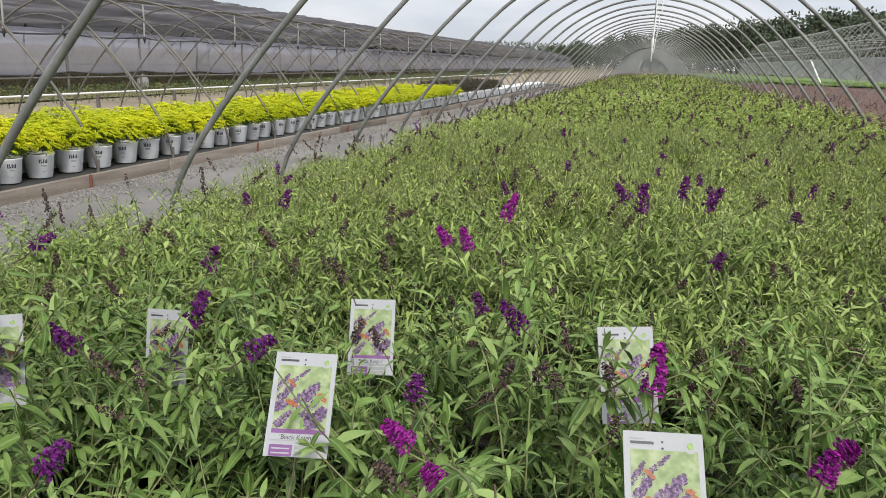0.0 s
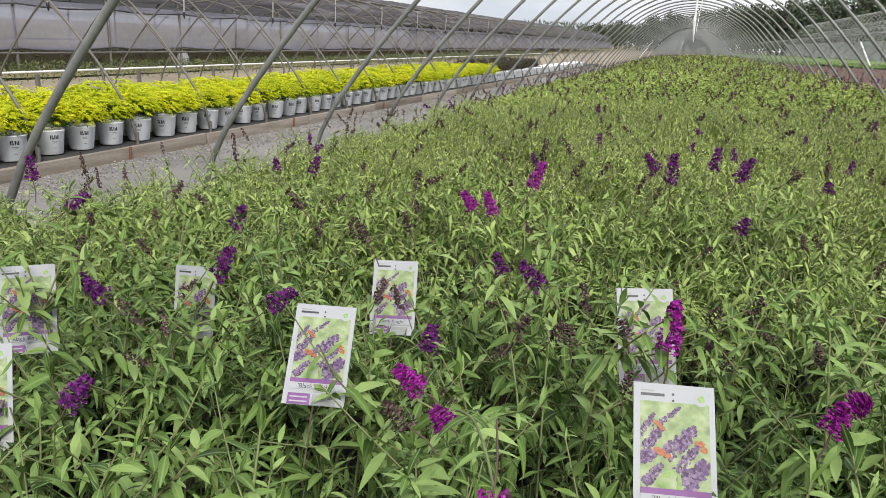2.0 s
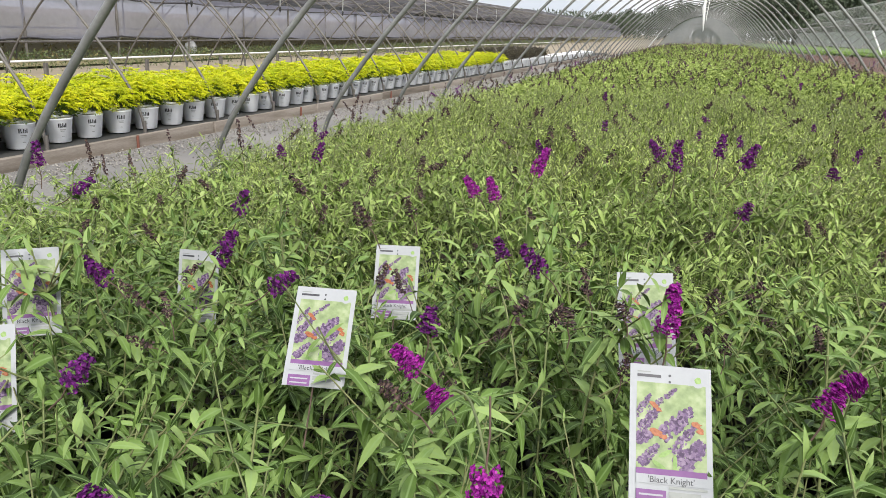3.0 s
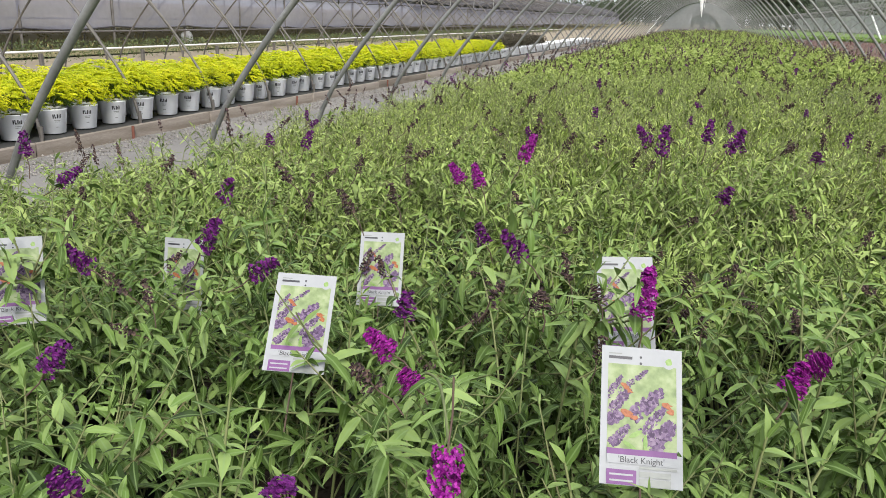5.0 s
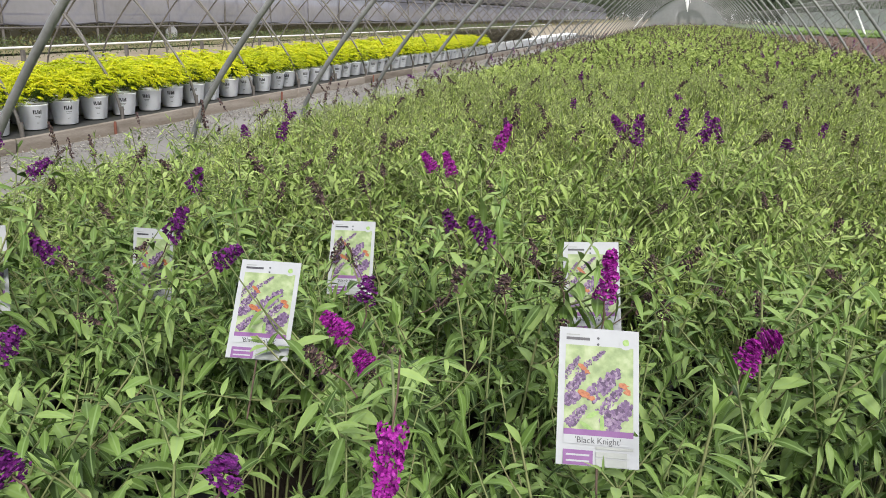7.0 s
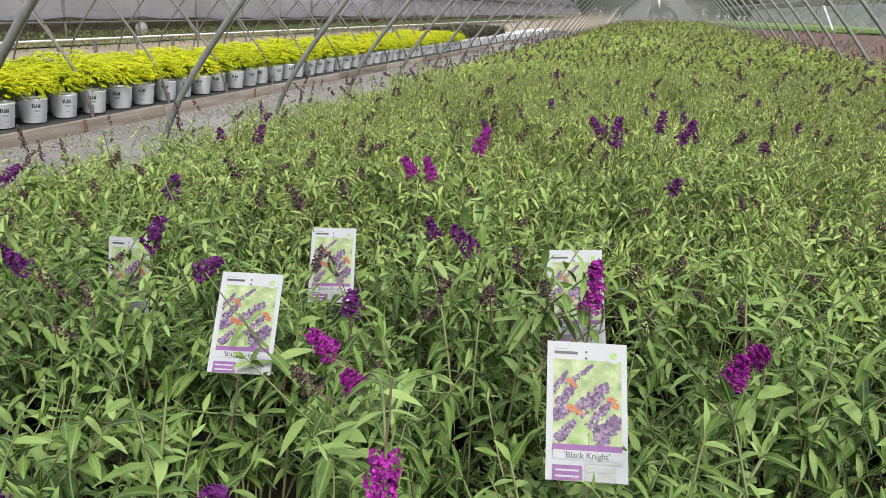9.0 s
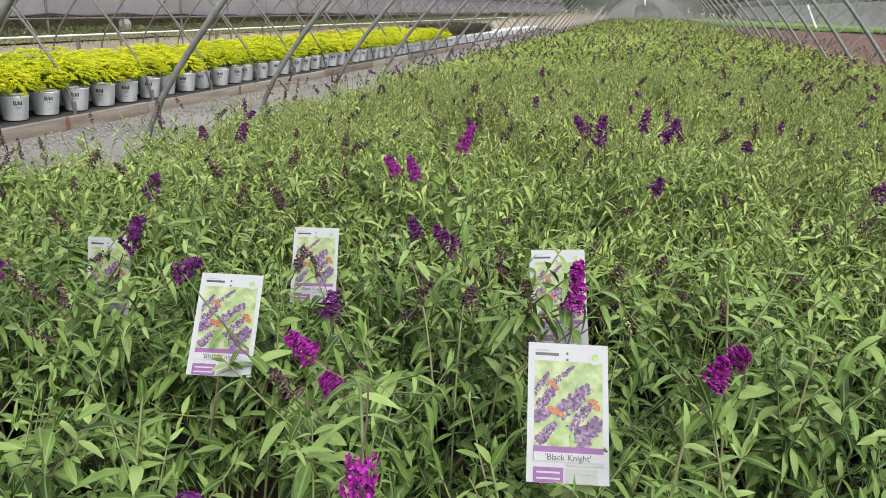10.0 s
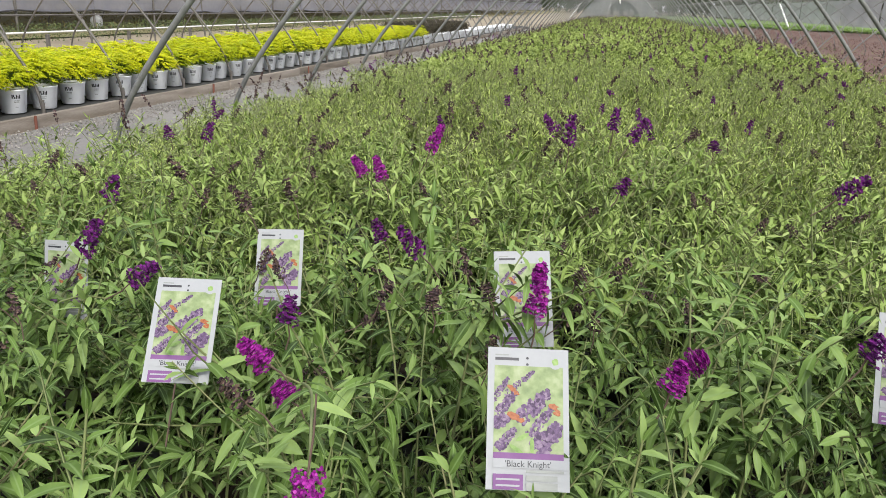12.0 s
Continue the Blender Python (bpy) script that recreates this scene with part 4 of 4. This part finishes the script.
# ---- the bed farther off ----
def far_bed():
    g = np.random.default_rng(13)
    pos, way, ln, wd, fp, fw, fl = [], [], [], [], [], [], []
    for r in range(107):
        y0 = 0.16 + 0.385 * (r + 20)
        n = 400 if y0 < 14 else 210 if y0 < 26 else 90
        size = 0.062 if y0 < 14 else 0.09 if y0 < 26 else 0.15
        for c in range(14):
            x0 = -2.42 + 0.385 * c + (0.19 if r % 2 else 0.0)
            if x0 > 2.6:
                continue
            h = float(canopy(x0)) * g.uniform(0.86, 1.07)
            q = g.normal(0, 0.10, (n, 2))
            top = h - 2.4 * (q ** 2).sum(1)
            z = top - np.abs(g.normal(0, 0.11, n)) - 0.04
            pos.append(np.c_[x0 + q[:, 0], y0 + q[:, 1], np.maximum(z, 0.1)])
            way.append(np.c_[q * 5, np.full(n, 0.22)] + g.normal(0, 0.55, (n, 3)) * [1, 1, 0.6])
            ln.append(size * g.uniform(0.6, 1.25, n))
            wd.append(size * g.uniform(0.11, 0.20, n))
            for _ in range(g.poisson(1.5)):
                fp.append((x0 + g.normal(0, 0.15), y0 + g.normal(0, 0.15), h + g.uniform(-0.05, 0.05)))
                fw.append((g.normal(0, 0.6), g.normal(0, 0.6), 1.0))
                fl.append(g.uniform(0.05, 0.11))
    pos, way, ln, wd = (np.concatenate(a) for a in (pos, way, ln, wd))
    up = g.normal(0, 0.6, pos.shape) + [0, 0, 1.0]
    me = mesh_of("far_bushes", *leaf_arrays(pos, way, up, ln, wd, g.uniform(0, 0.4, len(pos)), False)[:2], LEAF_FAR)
    thing("far_bushes", pose(0, 0, 0), "dense bed of green butterfly bushes running to the tunnel's end", "bush bed", me=me, kind="stuff")
    fp, fw, fl = np.array(fp), unit(np.array(fw)), np.array(fl)
    k = 14
    base = np.repeat(fp, k, 0) + np.repeat(fw, k, 0) * (np.tile(np.linspace(0, 1, k), len(fp)) * np.repeat(fl, k))[:, None]
    d = g.normal(0, 1, base.shape)
    me = mesh_of("far_flower_spikes", *leaf_arrays(base, d, g.normal(0, 1, base.shape), np.full(len(base), 0.02), np.full(len(base), 0.017), np.full(len(base), 0.1), False)[:2], FADED)
    me.materials.append(VIOLET)
    pick = np.repeat(np.repeat(g.random(len(fp)) < 0.05, k), 2).astype(np.int32)
    me.polygons.foreach_set("material_index", pick)
    thing("far_flower_spikes", pose(0, 0, 0), "scattered dark purple flower spikes over the bed", "flowers", me=me, kind="stuff")


far_bed()


# ---- plant tags ----
def flat(name, outline, depth, material):
    """A thin printed shape on the tag's face; outline in (x, z), set depth in front of the card."""
    return mesh_of(name, np.array([(x, -depth, z) for x, z in outline]), [tuple(range(len(outline)))], material, False)


def rect(x0, x1, z0, z1):
    return [(x0, z0), (x1, z0), (x1, z1), (x0, z1)]


def blob(cx, cz, rx, rz, turn, n=14, wob=0.12, seed=0):
    g = np.random.default_rng(seed)
    c, s = math.cos(radians(turn)), math.sin(radians(turn))
    out = []
    for k in range(n):
        a = math.tau * k / n
        r = 1 + g.uniform(-wob, wob)
        x, z = rx * r * math.cos(a), rz * r * math.sin(a)
        out.append((cx + c * x - s * z, cz + s * x + c * z))
    return out


def text_mesh(body, size):
    cu = bpy.data.curves.new("lettering", "FONT")
    cu.body, cu.size, cu.align_x = body, size, "CENTER"
    ob = bpy.data.objects.new("lettering", cu)
    scene.collection.objects.link(ob)
    me = bpy.data.meshes.new_from_object(ob.evaluated_get(bpy.context.evaluated_depsgraph_get()))
    bpy.data.objects.remove(ob)
    me.name = "lettering"
    return me


def tag_card():
    """The card, a little bowed, with its top edge's middle at the origin."""
    nx, nz = 7, 9
    vs, fs = [], []
    for back in (0, 1):
        for i in range(nx):
            for j in range(nz):
                x, z = TAG_W * (i / (nx - 1) - 0.5), -TAG_H * j / (nz - 1)
                vs.append((x, 0.0009 * back, z))
    k = nx * nz
    for i in range(nx - 1):
        for j in range(nz - 1):
            a = i * nz + j
            fs.append((a, a + 1, a + nz + 1, a + nz))
            fs.append((k + a, k + a + nz, k + a + nz + 1, k + a + 1))
    rim = [i * nz for i in range(nx)] + [(nx - 1) * nz + j for j in range(1, nz)] + [i * nz + nz - 1 for i in range(nx - 2, -1, -1)] + [j for j in range(nz - 2, 0, -1)]
    for a, b in zip(rim, rim[1:] + rim[:1]):
        fs.append((a, b, k + b, k + a))
    return mesh_of("card", np.array(vs), fs, CARD, False)


def plant_tag():
    ob = thing("plant_tag", pose(0, 0, 0), "white printed plant tag with a flower picture among the leaves", "plant tag", "plant tags")
    card = part("card", tag_card(), ob)
    x0, x1, z0, z1 = -0.0355, 0.0365, -0.111, -0.019
    part("picture", flat("picture", rect(x0, x1, z0, z1), 0.0008, PHOTO), ob, label="blurred green printed picture")
    dd = 0.0012
    gg = np.random.default_rng(9)
    for k, (cx, cz, ln, w, turn) in enumerate([(-0.029, -0.044, 0.017, 0.0035, 55), (-0.009, -0.037, 0.024, 0.0035, 42), (-0.022, -0.058, 0.018, 0.005, 50), (0.006, -0.060, 0.026, 0.0078, 44),
                                               (0.014, -0.075, 0.024, 0.005, 52), (0.020, -0.093, 0.022, 0.0095, 50), (-0.027, -0.076, 0.010, 0.006, 20), (-0.022, -0.094, 0.016, 0.005, 48)]):
        vs, fs = [], []
        for b in range(130):
            u = gg.uniform(-1, 1)
            off = gg.uniform(-1, 1) * w * (1 - 0.6 * max(0, u))
            c, sn = math.cos(radians(turn)), math.sin(radians(turn))
            o = blob(cx + c * u * ln * 0.85 - sn * off, cz + sn * u * ln * 0.85 + c * off, w * 0.34, w * 0.24, gg.uniform(0, 180), 6, 0.3, 10 * k + b)
            o = [(min(max(px, x0), x1), max(pz, z0)) for px, pz in o]
            fs.append(tuple(range(len(vs), len(vs) + len(o))))
            vs += [(px, -dd - 0.00005 * k - 0.00001 * b, pz) for px, pz in o]
        part("printed_flower", mesh_of("printed_flower", np.array(vs), fs, PRINTV, False), card)
    for k, (cx, cz, r) in enumerate([(-0.017, -0.043, 0.0042), (-0.013, -0.047, 0.003), (-0.014, -0.071, 0.005), (-0.008, -0.075, 0.0038), (0.027, -0.060, 0.004), (0.030, -0.066, 0.0034)]):
        part("printed_spot", flat("printed_spot", blob(cx, cz, r * 1.2, r * 0.7, -20, 11, 0.45, 30 + k), 0.0032 + 0.0001 * k, PRINTO), card, label="orange printed patch")
    for k, (cx, cz) in enumerate([(-0.006, -0.092), (0.004, -0.100), (-0.012, -0.104)]):
        part("printed_leaf", flat("printed_leaf", blob(cx, cz, 0.008, 0.0024, 30 + 60 * k, 10, 0.1, 50 + k), 0.0034, PRINTG), card)
    part("purple_band", flat("purple_band", rect(x0, x1, -0.1135, -0.1075), 0.0037, PRINTP), card, label="purple printed band")
    part("title_panel", flat("title_panel", rect(x0, x1, -0.1225, -0.1135), 0.0037, CARD), card)
    for name, body, size, x, z, material in (("title", "'Black Knight'", 0.0088, 0.0, -0.1212, INK),):
        me = text_mesh(body, size)
        me.materials.clear()
        me.materials.append(material)
        part(name, me, card, pose(x, -0.0016, z, 90, 0, 0) @ Matrix.Diagonal((1, 1, 0.3, 1)), label="printed lettering")
    part("note_panel", flat("note_panel", rect(x0, -0.005, -0.1435, -0.1285), 0.0042, PRINTP), card, label="purple printed box")
    for z in (-0.1335, -0.1395):
        part("note_bar", flat("note_bar", rect(-0.0325, -0.0085, z - 0.0009, z + 0.0009), 0.0048, CARD), card, label="white printed bar")
    for k, (a, b, c, d) in enumerate([(-0.002, 0.0365, -0.1265, -0.1240), (-0.002, 0.030, -0.1345, -0.1290), (-0.002, 0.030, -0.1435, -0.1360)]):
        part("grey_bar", flat("grey_bar", rect(a, b, c, d), 0.0040, GREYINK), card)
    part("maker_bar", flat("maker_bar", rect(-0.035, -0.010, -0.0135, -0.0105), 0.0012, INK), card, label="dark printed bar")
    part("maker_line", flat("maker_line", rect(-0.035, -0.021, -0.0085, -0.0072), 0.0012, GREYINK), card)
    for z in (-0.0105, -0.0172):
        part("punched_hole", flat("punched_hole", blob(-0.001, z, 0.0014, 0.0014, 0, 12, 0), 0.0014, INK), card)
    part("round_mark", flat("round_mark", blob(0.0285, -0.0145, 0.0068, 0.0068, 0, 16, 0), 0.0016, CARD), card)
    part("mark_leaf", flat("mark_leaf", blob(0.0285, -0.0135, 0.0038, 0.0038, 0, 12, 0.15, 3), 0.0020, PRINTG), card, label="green printed mark")
    part("stake", box_mesh("stake", 0.002, 0.002, 0.13, STALK, 0, (0, 0.004, -TAG_H - 0.015)), ob)
    # print lies thin on the card
    for p in list(ob.children) + list(card.children):
        if p.name.split(".")[0] not in ("card", "stake", "title"):
            p.data.transform(Matrix.Diagonal((1, 0.3, 1, 1)))
    return ob


FIRST = plant_tag()
for k, (x, y, z, turn, lean, roll) in enumerate(TAGS):
    m = pose(x, y, z, 0, 0, turn) @ pose(0, 0, 0, -lean, 0, 0) @ pose(0, 0, 0, 0, roll, 0)
    if k == 0:
        FIRST.matrix_basis = m
    else:
        copy_thing(FIRST, m)


# ---- far left: field beds ----
def row_bed(name, x0, x1, y0, y1, z0, z1, n, size, material, label, category, seed):
    g = np.random.default_rng(seed)
    pos = np.c_[g.uniform(x0, x1, n), g.uniform(y0, y1, n), z0 + (z1 - z0) * g.random(n) ** 0.7]
    pos[:, 2] *= 1 + 0.12 * np.sin(pos[:, 1] * 2.3) * np.sin(pos[:, 1] * 0.7 + 1)
    way = g.normal(0, 0.6, (n, 3)) + [0, 0, 0.7]
    me = mesh_of(name, *leaf_arrays(pos, way, g.normal(0, 1, (n, 3)), size * g.uniform(0.6, 1.3, n), size * 0.4 * g.uniform(0.6, 1.3, n), g.uniform(0, 0.4, n), False)[:2], material)
    return thing(name, pose(0, 0, 0), label, category, me=me, kind="stuff")


row_bed("low_shrubs", -13.3, -12.0, 7, 70, -0.1, 0.28, 30000, 0.055, HEDGE, "long row of low dark green shrubs", "shrubs", 61)
row_bed("field_weeds", -30, -13.6, 9, 110, -0.12, 0.06, 12000, 0.13, DRYWEED, "sparse weeds and tall grass in the dry field", "weeds", 62)
row_bed("soil_weeds", 3.4, 12, 4, 60, -0.1, 0.0, 2600, 0.055, MEADOWLEAF, "sparse small weeds on the soil bed", "weeds", 63)
row_bed("mulch_chips", 3.3, 16, 4, 84, -0.12, -0.08, 16000, 0.07, CHIPS, "scattered bark chips on the reddish soil", "mulch", 64)
row_bed("meadow_grass", 4, 60, 84, 110, -0.12, 0.10, 22000, 0.2, MEADOWLEAF, "green grass beyond the soil bed", "grass", 65)
pipe("white_rail", (-11.55, 2, 0.20), (-11.55, 70, 0.20), 0.020, WHITEPVC, "long white plastic pipe along the low shrubs", "pipe", 10)
for k in range(24):
    thing("pipe_block", pose(-11.55, 3 + 2.8 * k, 0.02), "short grey block under the white pipe", "block", "pipe blocks", me=box_mesh("pipe_block", 0.06, 0.08, 0.28, STEEL_DARK, 0.008))


def plastic_bag():
    g = np.random.default_rng(70)
    bm = bmesh.new()
    bmesh.ops.create_icosphere(bm, subdivisions=3, radius=1)
    for v in bm.verts:
        f = 1 + 0.22 * noise.noise(v.co * 2.1) + 0.10 * noise.noise(v.co * 5)
        v.co = Vector((v.co.x * 0.26 * f * (1 - 0.35 * v.co.z), v.co.y * 0.22 * f, max(0.0, 0.27 + 0.34 * v.co.z * f)))
    return from_bm("plastic_bag", bm, BAG, True)


thing("plastic_bag", pose(-15.6, 21.3, -0.09) @ Matrix.Scale(0.75, 4), "crumpled white plastic bag lying in the field", "bag", me=plastic_bag())


# ---- trees on the skyline ----
def tree_parts(seed):
    g = np.random.default_rng(seed)
    h = 9.5
    tubes = [tube_arrays([(0, 0, 0), (0.1, 0, 2.5), (0.0, 0.1, 5), (0.1, 0.0, 7.6)], np.array([0.28, 0.22, 0.15, 0.06]), 7)]
    cs = []
    for k in range(22):
        a, z = g.uniform(0, math.tau), g.uniform(0.8, 7.2)
        r = g.uniform(0.8, 2.7) * (1.15 - abs(z - 4.8) / 5.5)
        c = np.array([r * math.cos(a), r * math.sin(a), z + g.uniform(0.3, 1.6)])
        tubes.append(tube_arrays([(0.05, 0.05, z - 0.8), c * 0.55 + [0, 0, (z - 0.3) * 0.45], c], np.array([0.10, 0.06, 0.02]), 5))
        cs.append((c, g.uniform(0.9, 1.7)))
    pos = np.concatenate([c + unit(g.normal(0, 1, (75, 3))) * (rr * g.random((75, 1)) ** 0.4) * [1, 1, 0.75] for c, rr in cs])
    n = len(pos)
    crown = mesh_of("crown", *leaf_arrays(pos, g.normal(0, 1, (n, 3)), g.normal(0, 1, (n, 3)), g.uniform(0.25, 0.6, n), g.uniform(0.2, 0.42, n), g.uniform(0, 0.3, n), False)[:2], TREELEAF_HAZED)
    return mesh_of("trunk", *joined(tubes), BARK), crown


TREES = [tree_parts(400 + k) for k in range(4)]
g = np.random.default_rng(31)
for k in range(118):
    x = -75 + 1.45 * k + g.uniform(-1.2, 1.2)
    y = 205 + g.uniform(-6, 30)
    s = float(np.interp(x, [-75, -28, -11, 12, 31, 52, 200], [0.5, 0.66, 0.92, 1.28, 1.55, 1.85, 2.2])) * g.uniform(0.8, 1.2)
    ob = thing("tree", pose(x, y, -0.12, 0, 0, g.uniform(0, 360)) @ Matrix.Scale(s, 4), "dark green broadleaf tree on the far treeline", "tree", "treeline")
    part("trunk", TREES[k % 4][0], ob)
    part("crown", TREES[k % 4][1], ob)
row_bed("undergrowth", -75, 95, 196, 204, -0.1, 5.5, 14000, 0.8, TREELEAF_HAZED, "dense dark undergrowth at the foot of the treeline", "undergrowth", 66)
